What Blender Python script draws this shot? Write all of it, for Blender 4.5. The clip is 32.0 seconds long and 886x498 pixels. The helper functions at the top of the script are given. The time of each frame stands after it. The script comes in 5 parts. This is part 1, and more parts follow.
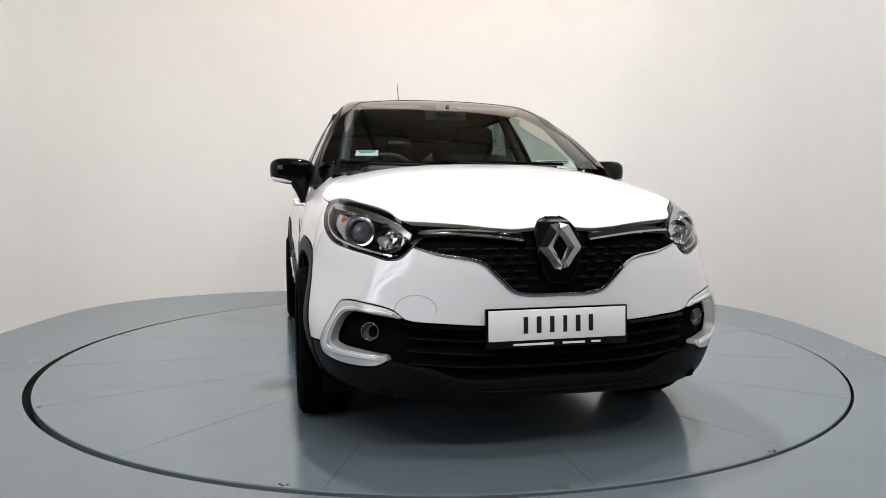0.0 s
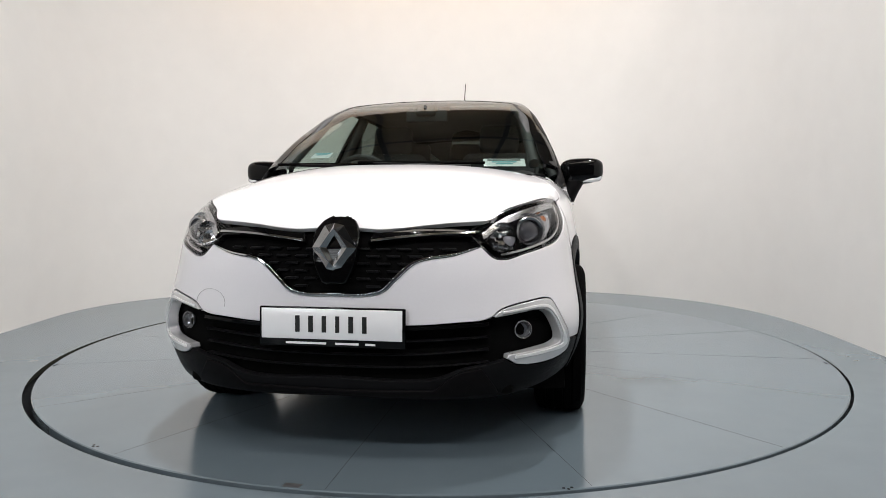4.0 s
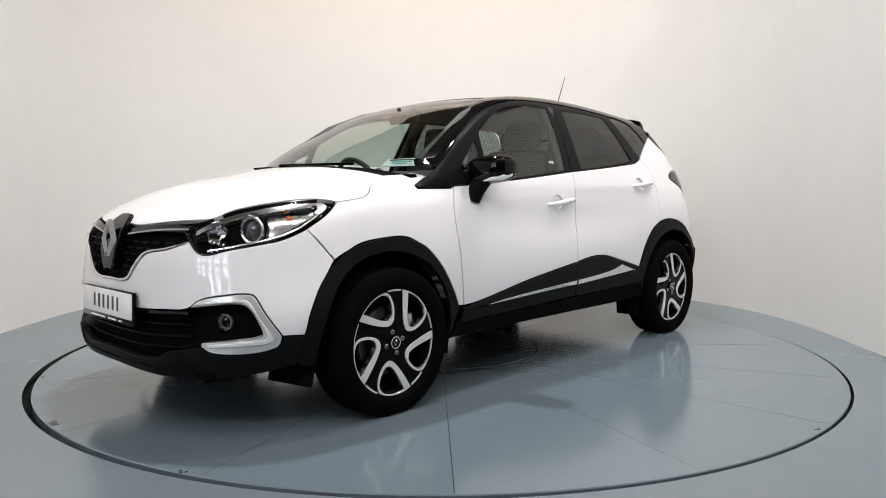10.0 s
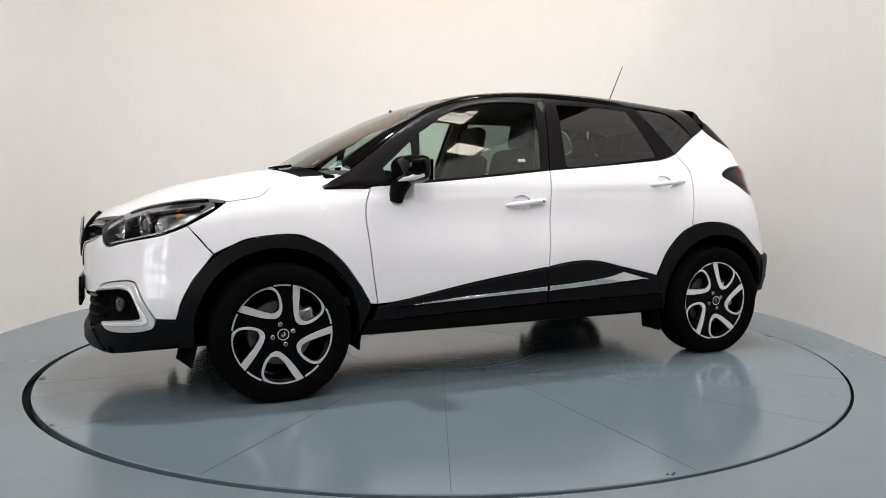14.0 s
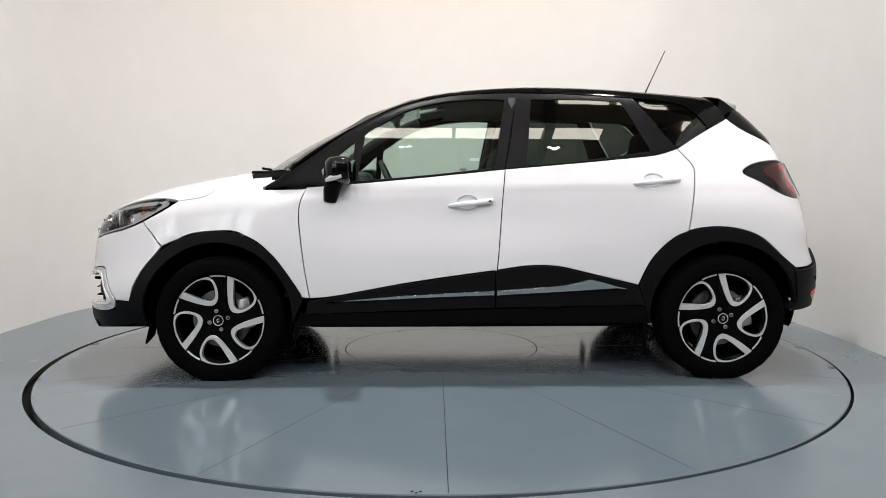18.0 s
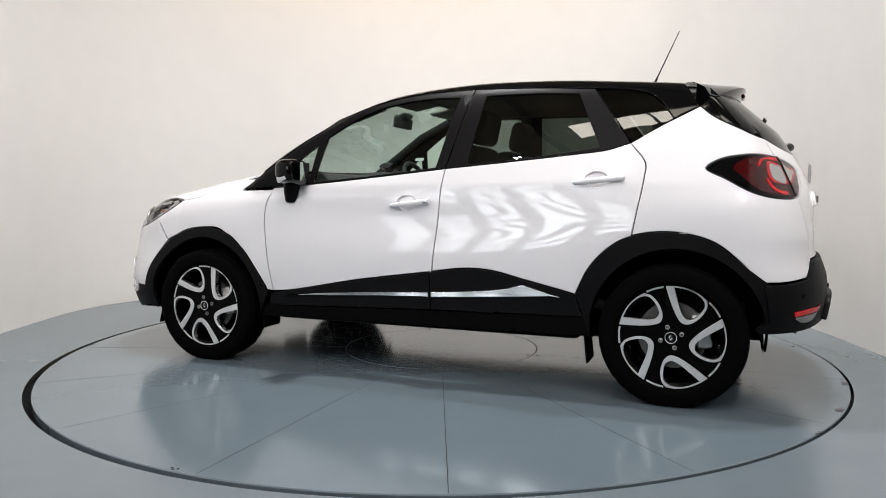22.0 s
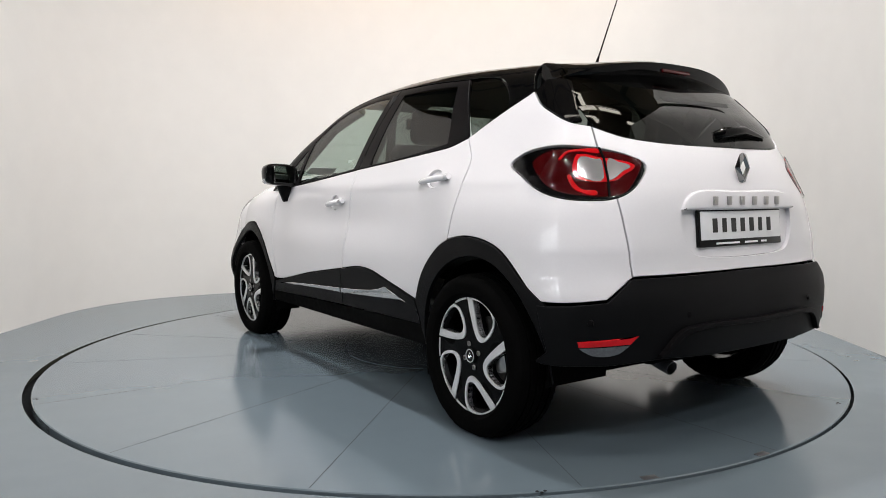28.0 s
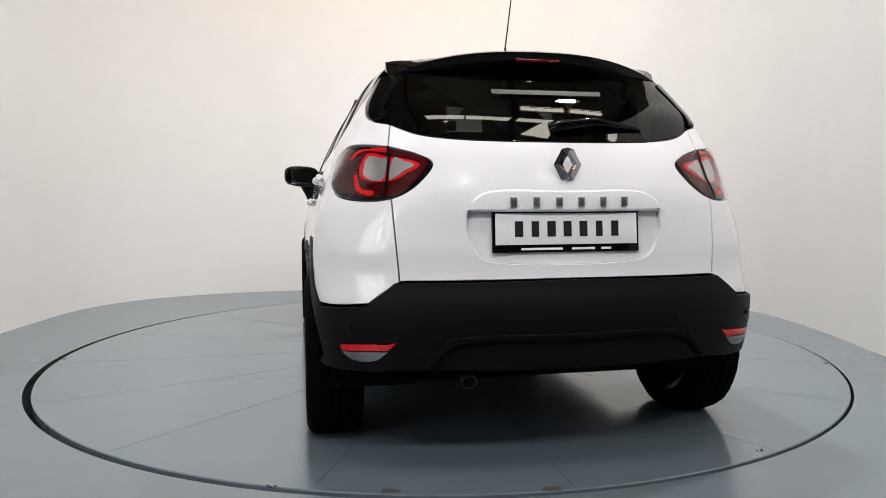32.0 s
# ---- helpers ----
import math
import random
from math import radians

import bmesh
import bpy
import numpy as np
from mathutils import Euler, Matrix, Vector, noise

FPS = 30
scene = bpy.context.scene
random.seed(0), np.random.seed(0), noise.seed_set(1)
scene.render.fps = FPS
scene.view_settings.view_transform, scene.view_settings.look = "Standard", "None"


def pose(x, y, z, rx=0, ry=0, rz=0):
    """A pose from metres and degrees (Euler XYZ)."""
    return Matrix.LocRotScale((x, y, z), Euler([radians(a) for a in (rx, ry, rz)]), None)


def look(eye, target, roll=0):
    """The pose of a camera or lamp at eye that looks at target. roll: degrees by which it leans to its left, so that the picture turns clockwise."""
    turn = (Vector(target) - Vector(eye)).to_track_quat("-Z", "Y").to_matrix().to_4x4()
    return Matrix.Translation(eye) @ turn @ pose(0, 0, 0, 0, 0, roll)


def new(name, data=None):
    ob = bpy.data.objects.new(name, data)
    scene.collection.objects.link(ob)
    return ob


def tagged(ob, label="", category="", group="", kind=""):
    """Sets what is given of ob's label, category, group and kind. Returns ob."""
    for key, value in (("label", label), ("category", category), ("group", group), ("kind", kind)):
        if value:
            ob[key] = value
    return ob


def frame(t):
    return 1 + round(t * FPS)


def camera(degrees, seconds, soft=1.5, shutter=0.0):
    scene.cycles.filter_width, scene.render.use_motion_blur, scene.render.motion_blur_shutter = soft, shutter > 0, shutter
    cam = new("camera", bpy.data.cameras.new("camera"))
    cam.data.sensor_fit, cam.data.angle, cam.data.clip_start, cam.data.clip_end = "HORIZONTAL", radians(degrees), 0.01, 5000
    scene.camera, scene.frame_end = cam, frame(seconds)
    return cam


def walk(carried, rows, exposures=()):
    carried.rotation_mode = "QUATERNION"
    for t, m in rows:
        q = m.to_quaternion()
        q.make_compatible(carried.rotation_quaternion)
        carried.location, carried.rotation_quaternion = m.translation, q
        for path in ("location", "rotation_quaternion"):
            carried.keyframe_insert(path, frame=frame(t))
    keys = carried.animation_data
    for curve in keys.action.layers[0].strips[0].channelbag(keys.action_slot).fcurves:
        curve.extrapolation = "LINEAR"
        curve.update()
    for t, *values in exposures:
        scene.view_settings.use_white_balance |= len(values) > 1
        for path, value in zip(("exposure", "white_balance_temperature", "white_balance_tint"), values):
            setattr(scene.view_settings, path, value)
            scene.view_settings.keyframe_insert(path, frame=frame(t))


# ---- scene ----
# camera on a tripod in front of the turntable
cam = camera(63.47, 32.0, soft=0.8)
EYE = (0.0, -4.456, 0.954)
CAM_POSE = pose(*EYE, 90 - 4.304, 0, -0.153) @ pose(0, 0, 0, 0, 0, -0.103)
walk(cam, [(0.0, CAM_POSE), (32.0, CAM_POSE)])

# world: dim sky seen only through the roof lights
world = bpy.data.worlds.new("world")
scene.world = world
world.use_nodes = True
wn = world.node_tree.nodes
sky = wn.new("ShaderNodeTexSky")
sky.sky_type = "NISHITA"
sky.sun_disc = False
sky.sun_elevation, sky.sun_rotation = radians(40), radians(200)
world.node_tree.links.new(sky.outputs[0], wn["Background"].inputs[0])
wn["Background"].inputs[1].default_value = 0.08


def area_lamp(name, x, y, z, tx, ty, tz, w, h, watts, colour, spread=180):
    data = bpy.data.lights.new(name, "AREA")
    data.shape, data.size, data.size_y, data.energy, data.color = "RECTANGLE", w, h, watts, colour
    ob = new(name, data)
    data.spread = radians(spread)
    ob.matrix_world = look((x, y, z), (tx, ty, tz))
    return ob


PENDANTS = ((-0.70, 0.17, 5.86, 150), (2.05, 0.10, 5.86, 110))  # they throw the car's shadows
for px, py, pz, watts in PENDANTS:
    area_lamp("pendant_lamp", px, py, pz - 0.02, px, py - 0.001, 0.0, 0.26, 0.26, watts, (1.0, 0.982, 0.985), 112)
# twin ceiling spots; the row at y -5.60 is added frontal fill
SPOTS_AND_FILL = [(x, -3.23, 4.45, 13) for x in (-1.94, -0.32, 1.30, 2.92)] + [(x, -5.60, 4.45, 50) for x in (-2.40, 0.20, 2.80)]
for sx, sy, sz, watts in SPOTS_AND_FILL:
    area_lamp("spot_and_fill_lamp", sx, sy, sz - 0.06, sx * 0.6, 0.2, 0.6, 0.04, 0.03, watts, (1.0, 0.985, 0.99), 130)
area_lamp("wall_washer_lamp", -0.2, 2.0, 3.66, -0.2, 2.9, 3.0, 4.0, 0.2, 15, (1.0, 0.52, 0.14))
scene.view_settings.exposure = -0.56


# ---- small tools ----
def material(name, colour, rough=0.5, metal=0.0, coat=0.0, spec=0.5, grain=0.0, scale=20.0, bump=0.0, bump_scale=60.0, glow=None, alpha=1.0):
    """A principled surface with two scales of mottling in colour and roughness and a fine bump."""
    m = bpy.data.materials.new(name)
    m.use_nodes = True
    nt = m.node_tree
    b = nt.nodes["Principled BSDF"]
    b.inputs["Base Color"].default_value = (*colour, 1)
    b.inputs["Roughness"].default_value = rough
    b.inputs["Metallic"].default_value = metal
    b.inputs["Coat Weight"].default_value = coat
    b.inputs["Coat Roughness"].default_value = 0.012
    b.inputs["Specular IOR Level"].default_value = spec
    if glow:
        b.inputs["Emission Color"].default_value = (*colour, 1)
        b.inputs["Emission Strength"].default_value = glow
    if grain or bump:
        co = nt.nodes.new("ShaderNodeTexCoord")
    if grain:
        n1, n2 = nt.nodes.new("ShaderNodeTexNoise"), nt.nodes.new("ShaderNodeTexNoise")
        n1.inputs["Scale"].default_value, n2.inputs["Scale"].default_value = scale, scale * 0.13
        n1.inputs["Detail"].default_value = n2.inputs["Detail"].default_value = 5
        mix = nt.nodes.new("ShaderNodeMath")
        mix.operation = "ADD"
        ramp = nt.nodes.new("ShaderNodeMapRange")
        ramp.inputs["From Min"].default_value, ramp.inputs["From Max"].default_value = 0.6, 1.4
        ramp.inputs["To Min"].default_value, ramp.inputs["To Max"].default_value = 1 - grain, 1 + grain
        mul = nt.nodes.new("ShaderNodeVectorMath")
        mul.operation = "SCALE"
        mul.inputs[0].default_value = colour
        rr = nt.nodes.new("ShaderNodeMath")
        rr.operation = "MULTIPLY"
        rr.inputs[1].default_value = rough
        for n in (n1, n2):
            nt.links.new(co.outputs["Object"], n.inputs["Vector"])
        nt.links.new(n1.outputs["Fac"], mix.inputs[0])
        nt.links.new(n2.outputs["Fac"], mix.inputs[1])
        nt.links.new(mix.outputs[0], ramp.inputs["Value"])
        nt.links.new(ramp.outputs[0], mul.inputs["Scale"])
        nt.links.new(mul.outputs[0], b.inputs["Base Color"])
        nt.links.new(ramp.outputs[0], rr.inputs[0])
        nt.links.new(rr.outputs[0], b.inputs["Roughness"])
    if bump:
        nb = nt.nodes.new("ShaderNodeTexNoise")
        nb.inputs["Scale"].default_value, nb.inputs["Detail"].default_value = bump_scale, 4
        bp = nt.nodes.new("ShaderNodeBump")
        bp.inputs["Strength"].default_value, bp.inputs["Distance"].default_value = bump, 0.002
        nt.links.new(co.outputs["Object"], nb.inputs["Vector"])
        nt.links.new(nb.outputs["Fac"], bp.inputs["Height"])
        nt.links.new(bp.outputs[0], b.inputs["Normal"])
    return m


def glass_material(name, tint, rough=0.0, gloss=0.5):
    """A thin pane: tinted see-through with a Fresnel mirror on top."""
    m = bpy.data.materials.new(name)
    m.use_nodes = True
    nt = m.node_tree
    nt.nodes.clear()
    out = nt.nodes.new("ShaderNodeOutputMaterial")
    tr, gl, mix, lw, pw, ma = (nt.nodes.new(k) for k in ("ShaderNodeBsdfTransparent", "ShaderNodeBsdfGlossy", "ShaderNodeMixShader", "ShaderNodeLayerWeight", "ShaderNodeMath", "ShaderNodeMath"))
    tr.inputs[0].default_value = (*tint, 1)
    gl.inputs["Roughness"].default_value = rough
    lw.inputs["Blend"].default_value = 0.5
    base = (gloss / (2 + gloss)) ** 2
    pw.operation, ma.operation = "POWER", "MULTIPLY_ADD"
    pw.inputs[1].default_value = 5.0
    ma.inputs[1].default_value, ma.inputs[2].default_value = 1 - base, base
    nt.links.new(lw.outputs["Facing"], pw.inputs[0])
    nt.links.new(pw.outputs[0], ma.inputs[0])
    nt.links.new(ma.outputs[0], mix.inputs[0])
    nt.links.new(tr.outputs[0], mix.inputs[1])
    nt.links.new(gl.outputs[0], mix.inputs[2])
    nt.links.new(mix.outputs[0], out.inputs[0])
    return m


WHITE_PAINT = material("pearl_white_paint", (0.72, 0.706, 0.728), 0.28, 0.0, 1.0, spec=0.15, grain=0.015, scale=900, bump=0.006, bump_scale=350)
BLACK_GLOSS = material("gloss_black_paint", (0.002, 0.002, 0.0022), 0.05, 0, 0, spec=0.24, grain=0.1, scale=300)
CLADDING = material("grained_black_plastic", (0.0050, 0.0050, 0.0056), 0.45, spec=0.07, grain=0.12, scale=40, bump=0.25, bump_scale=900)
TRIM_BLACK = material("satin_black_trim", (0.0045, 0.004, 0.0045), 0.38, spec=0.06, grain=0.1, scale=60, bump=0.1, bump_scale=700)
LINER = material("black_underbody", (0.003, 0.003, 0.003), 0.8, spec=0.03, grain=0.2, scale=30)
CHROME = material("polished_chrome", (0.75, 0.75, 0.76), 0.06, 1.0, grain=0.04, scale=60)
DARK_CHROME = material("dark_polished_chrome", (0.40, 0.40, 0.41), 0.09, 1.0, grain=0.06, scale=60)
BRAKE_IRON = material("dull_brake_iron", (0.16, 0.155, 0.15), 0.45, 0.8, grain=0.2, scale=50)
SATIN_CHROME = material("satin_chrome", (0.60, 0.60, 0.61), 0.22, 1.0, grain=0.05, scale=60)
BROW_SILVER = material("silver_lamp_trim", (0.50, 0.50, 0.51), 0.20, 1.0, grain=0.04, scale=60)
DRL_SILVER = material("silver_bracket_plastic", (0.62, 0.62, 0.63), 0.22, 0.5, 0.5, grain=0.04, scale=60)
RIM_BLACK = material("gloss_black_rim_paint", (0.002, 0.002, 0.0022), 0.22, spec=0.06, grain=0.1, scale=200)
ALLOY = material("machined_alloy", (0.74, 0.74, 0.75), 0.30, 0.55, grain=0.06, scale=120, bump=0.05, bump_scale=400)
RUBBER = material("tyre_rubber", (0.0025, 0.0025, 0.0025), 0.75, spec=0.015, grain=0.2, scale=35, bump=0.3, bump_scale=500)
STEEL = material("brake_steel", (0.42, 0.41, 0.40), 0.35, 1.0, grain=0.15, scale=50)
GLASS_CLEAR = glass_material("green_tinted_glass", (0.68, 0.78, 0.73), 0, 0.8)
GLASS_SCREEN = glass_material("windscreen_glass", (0.60, 0.67, 0.64), 0, 0.85)
GLASS_DARK = glass_material("privacy_glass", (0.19, 0.22, 0.20), 0, 0.75)
GLASS_TAIL = glass_material("dark_tailgate_glass", (0.065, 0.073, 0.069), 0, 0.58)
LENS = glass_material("clear_lens", (0.96, 0.96, 0.97), 0, 0.22)
LAMP_BLACK = material("black_lamp_bowl", (0.01, 0.01, 0.011), 0.2, grain=0.1, scale=50)
LAMP_RED = material("red_lamp_plastic", (0.52, 0.006, 0.010), 0.08, 0, 0, grain=0.1, scale=50)
LAMP_DEEP = material("deep_red_lamp_plastic", (0.045, 0.0012, 0.002), 0.06, 0, 0, grain=0.1, scale=50)
LAMP_SMOKE = material("smoked_lamp_metal", (0.42, 0.42, 0.43), 0.16, 1.0, grain=0.1, scale=60)
LAMP_CLEAR = material("clear_lamp_plastic", (0.52, 0.50, 0.49), 0.14, 0.7, 0.6, grain=0.12, scale=25)
PROJECTOR_GLASS = material("grey_projector_glass", (0.10, 0.10, 0.11), 0.06, 0.5, 0.6, grain=0.05, scale=60)
MIRROR = material("silvered_mirror", (0.82, 0.82, 0.82), 0.02, 1.0)
LAMP_WHITE = material("milky_lamp_plastic", (0.75, 0.75, 0.76), 0.15, 0.3, 0.6, grain=0.05, scale=50)
CLEAR_REFLECTOR = material("clear_reflector_plastic", (0.20, 0.20, 0.21), 0.12, 0.7, grain=0.3, scale=200)
AMBER = material("amber_lamp_plastic", (0.36, 0.11, 0.03), 0.2, 0, 0.4, grain=0.05, scale=50)
PLATE_WHITE = material("white_plate_acrylic", (0.78, 0.78, 0.79), 0.15, 0, 0.5, grain=0.02, scale=40)
INK = material("black_print", (0.01, 0.01, 0.01), 0.4, grain=0.05, scale=50)
PRINT_WHITE = material("white_print", (0.75, 0.75, 0.75), 0.5, grain=0.03, scale=50)
CABIN_DARK = material("charcoal_cabin_trim", (0.020, 0.020, 0.021), 0.6, grain=0.15, scale=30, bump=0.2, bump_scale=500)
SEAT_CLOTH = material("dark_seat_cloth", (0.020, 0.020, 0.022), 0.9, grain=0.3, scale=120, bump=0.4, bump_scale=600)
HEADLINER = material("grey_headliner", (0.20, 0.195, 0.19), 0.9, grain=0.08, scale=80)
PAPER = material("printed_paper", (0.72, 0.74, 0.74), 0.6, grain=0.04, scale=40)
TEAL_INK = material("teal_print", (0.10, 0.36, 0.40), 0.5, grain=0.05, scale=40)
FLOOR_PAINT = material("blue_grey_floor_paint", (0.122, 0.151, 0.171), 0.25, spec=0.7, grain=0.05, scale=6, bump=0.006, bump_scale=14)
DISC_PAINT = material("blue_grey_turntable_paint", (0.114, 0.145, 0.168), 0.15, spec=0.85, grain=0.04, scale=5, bump=0.004, bump_scale=10)
FLOOR_CLIP = material("worn_metal_clip", (0.09, 0.09, 0.095), 0.5, 0.3, grain=0.3, scale=80)
SEAM = material("dark_seam", (0.008, 0.009, 0.010), 0.8, spec=0.1, grain=0.2, scale=40)
SEAM_GREY = material("shadowed_paint_joint", (0.34, 0.335, 0.345), 0.6, grain=0.1, scale=60)
JOINT = material("filled_joint", (0.014, 0.017, 0.020), 0.6, spec=0.1, grain=0.2, scale=30)
WALL_PAINT = material("white_wall_paint", (0.69, 0.676, 0.654), 0.75, grain=0.03, scale=5, bump=0.08, bump_scale=30)
HALL_PAINT = material("dark_hall_paint", (0.035, 0.035, 0.036), 0.8, grain=0.06, scale=4)
SPOT_GLOW = material("spotlight_glow", (1.0, 0.96, 0.90), 0.5, glow=60.0)
PANE_GLOW = material("daylit_pane", (0.92, 0.96, 1.0), 0.4, glow=13.0)
ROOF_SHEET = material("cream_roof_sheet", (0.30, 0.25, 0.185), 0.6, grain=0.15, scale=12)
RAFTER = material("dark_steel_rafter", (0.035, 0.035, 0.04), 0.5, grain=0.15, scale=20)
ROOFLIGHT = material("translucent_rooflight", (1.0, 0.93, 0.82), 0.5, glow=13.0)


def part(name, bm, mat, parent=None, label=""):
    """Links a bmesh (or mesh) as one object, under a thing or a part."""
    if isinstance(bm, bmesh.types.BMesh):
        me = bpy.data.meshes.new(name)
        bm.to_mesh(me)
        bm.free()
    else:
        me = bm
    me.materials.clear()
    me.materials.append(mat)
    ob = new(name, me)
    ob.parent = parent
    return tagged(ob, label)


def smooth(bm, angle=40):
    c = math.cos(radians(angle))
    bm.normal_update()
    for f in bm.faces:
        f.smooth = True
    for e in bm.edges:
        if len(e.link_faces) == 2 and e.link_faces[0].normal.dot(e.link_faces[1].normal) < c:
            e.smooth = False
    return bm


def box(w, d, h, m=Matrix(), bevel=0.0, bm=None, seg=2):
    made = bmesh.new()
    bmesh.ops.create_cube(made, size=1, matrix=Matrix.Diagonal((w, d, h, 1)))
    if bevel:
        bmesh.ops.bevel(made, geom=made.edges[:], offset=bevel, segments=seg, affect="EDGES", profile=0.5)
    made.transform(m)
    return join_in(bm, smooth(made)) if bm else smooth(made)


def join_in(bm, other):
    me = bpy.data.meshes.new("tmp")
    other.to_mesh(me)
    other.free()
    bm.from_mesh(me)
    bpy.data.meshes.remove(me)
    return bm


def lathe(profile, steps=48, bm=None, m=Matrix()):
    """Turns (radius, height) pairs about z."""
    bm2 = bmesh.new()
    rings = []
    for r, h in profile:
        if r < 1e-5:
            rings.append([bm2.verts.new((0, 0, h))] * steps)
        else:
            rings.append([bm2.verts.new((r * math.cos(2 * math.pi * i / steps), r * math.sin(2 * math.pi * i / steps), h)) for i in range(steps)])
    for a, b in zip(rings, rings[1:]):
        for i in range(steps):
            j = (i + 1) % steps
            q = [a[i], a[j], b[j], b[i]]
            q = [v for k, v in enumerate(q) if v not in q[:k]]
            if len(q) > 2:
                bm2.faces.new(q)
    bm2.transform(m)
    smooth(bm2, 30)
    return join_in(bm, bm2) if bm else bm2


def tube(points, radius, sides=8, bm=None):
    """A round bar through points."""
    bm2 = bmesh.new()
    rings = []
    pts = [Vector(p) for p in points]
    for i, p in enumerate(pts):
        d = (pts[min(i + 1, len(pts) - 1)] - pts[max(i - 1, 0)]).normalized()
        a = d.orthogonal().normalized() if i == 0 else (rings_dir - rings_dir.dot(d) * d).normalized()
        rings_dir = a
        b = d.cross(a)
        r = radius[i] if isinstance(radius, (list, tuple)) else radius
        rings.append([bm2.verts.new(p + r * (math.cos(2 * math.pi * k / sides) * a + math.sin(2 * math.pi * k / sides) * b)) for k in range(sides)])
    for a, b in zip(rings, rings[1:]):
        for i in range(sides):
            bm2.faces.new((a[i], a[(i + 1) % sides], b[(i + 1) % sides], b[i]))
    bm2.faces.new(rings[0][::-1])
    bm2.faces.new(rings[-1])
    smooth(bm2, 50)
    return join_in(bm, bm2) if bm else bm2


# ---- the car's shape: one implicit skin, on which every panel is drawn ----
def curve(x, knots):
    """Smooth curve through (x, value) knots, straight beyond the ends."""
    xs = np.array([k[0] for k in knots], float)
    ys = np.array([k[1] for k in knots], float)
    x = np.asarray(x, float)
    d = np.diff(ys) / np.diff(xs)
    h = np.diff(xs)
    m = np.empty_like(ys)
    m[0], m[-1] = d[0], d[-1]
    m[1:-1] = (d[:-1] * h[1:] + d[1:] * h[:-1]) / (h[1:] + h[:-1])
    i = np.clip(np.searchsorted(xs, x) - 1, 0, len(h) - 1)
    t = (x - xs[i]) / h[i]
    tc = np.clip(t, 0, 1)
    v = (2 * tc**3 - 3 * tc**2 + 1) * ys[i] + (tc**3 - 2 * tc**2 + tc) * h[i] * m[i] + (3 * tc**2 - 2 * tc**3) * ys[i + 1] + (tc**3 - tc**2) * h[i] * m[i + 1]
    return v + np.where(t < 0, t * h[i] * m[0], 0) + np.where(t > 1, (t - 1) * h[i] * m[-1], 0)


def smax(a, b, k):
    h = np.maximum(k - np.abs(a - b), 0) / k
    return np.maximum(a, b) + h * h * k * 0.25


def bell(x, c, w):
    return np.exp(-(((x - c) / w) ** 2))


XCF, XCR = 1.50, -1.42  # where the front and the rear corners begin
HALF_WIDTH = ((0.18, 0.797), (0.28, 0.827), (0.42, 0.841), (0.58, 0.853), (0.75, 0.848), (0.88, 0.828), (0.98, 0.807), (1.04, 0.788), (1.12, 0.760), (1.19, 0.731), (1.26, 0.699), (1.34, 0.659), (1.44, 0.601), (1.56, 0.519))
NOSE = ((0.18, 2.050), (0.24, 2.130), (0.32, 2.152), (0.42, 2.140), (0.56, 2.140), (0.7, 2.139), (0.8, 2.122), (0.9, 2.071), (1, 1.983))
TAIL = ((0.2, -1.860), (0.32, -1.927), (0.45, -1.952), (0.58, -1.947), (0.66, -1.918), (0.8, -1.906), (1, -1.885), (1.1, -1.838), (1.197, -1.778), (1.253, -1.740), (1.316, -1.668), (1.383, -1.594), (1.45, -1.520), (1.55, -1.47))
BONNET = ((0.6, 1.166), (1, 1.115), (1.25, 1.094), (1.5, 1.052), (1.75, 0.996), (1.95, 0.916), (2.08, 0.857), (2.2, 0.771))
SCREEN = ((0.9, 1.395), (1.08, 1.186), (1.2, 0.998), (1.35, 0.700), (1.45, 0.485), (1.52, 0.270), (1.56, -0.027))
ROOF = ((-1.9, 1.457), (-1.6, 1.480), (-1.1, 1.526), (-0.6, 1.560), (-0.2, 1.561), (0.15, 1.528), (0.45, 1.463), (0.8, 1.354))
BACKLIGHT = ((0.9, -1.885), (1.1, -1.835), (1.2, -1.776), (1.25, -1.745), (1.316, -1.674), (1.383, -1.602), (1.45, -1.530), (1.55, -1.41))
CROWN, SCREEN_BOW, BACK_BOW, ROOF_CROWN, N_FRONT, N_REAR, REAR_TAPER, FRONT_TAPER, FLARE_F, FLARE_R, N_HIGH, N_LOW = 0.114, 0.196, 0.130, 0.026, 2.800, 2.384, 0.058, 0.075, 0.072, 0.026, 2.470, 3.003


def soft_step(t):
    t = np.clip(t, 0, 1)
    return t * t * (3 - 2 * t)


def half_width(x, z):
    b = curve(z, HALF_WIDTH)
    low = np.clip((1.1 - z) / 0.15, 0, 1)
    b = b - FRONT_TAPER * np.clip((x - 0.9) / 0.8, 0, 1.2) ** 2 * low
    b = b + FLARE_F * bell(x, 1.55, 0.42) * bell(z, 0.44, 0.18) + FLARE_R * bell(x, -1.45, 0.36) * bell(z, 0.50, 0.20)
    b = b + 0.018 * bell(x, -1.30, 0.42) * bell(z, 0.86, 0.15)
    b = b + 0.014 * bell(x, 1.25, 0.40) * bell(z, 0.78, 0.18)
    b = b - 0.017 * bell(x, -0.05, 0.75) * bell(z, 0.80, 0.11)
    b = b - np.where(x < -0.5, REAR_TAPER * np.clip((-x - 0.5) / 1.2, 0, 1.3) ** 2, 0) * (0.25 + 0.75 * soft_step((z - 0.86) / 0.40))
    # the crease along the doors
    off = np.sqrt((z - 0.9637 + 0.0732 * x) ** 2 + 0.012**2)
    b = b + 0.0055 * np.exp(-off / 0.055) * soft_step((0.75 - x) / 0.45) * soft_step((x + 1.25) / 0.35)
    return b


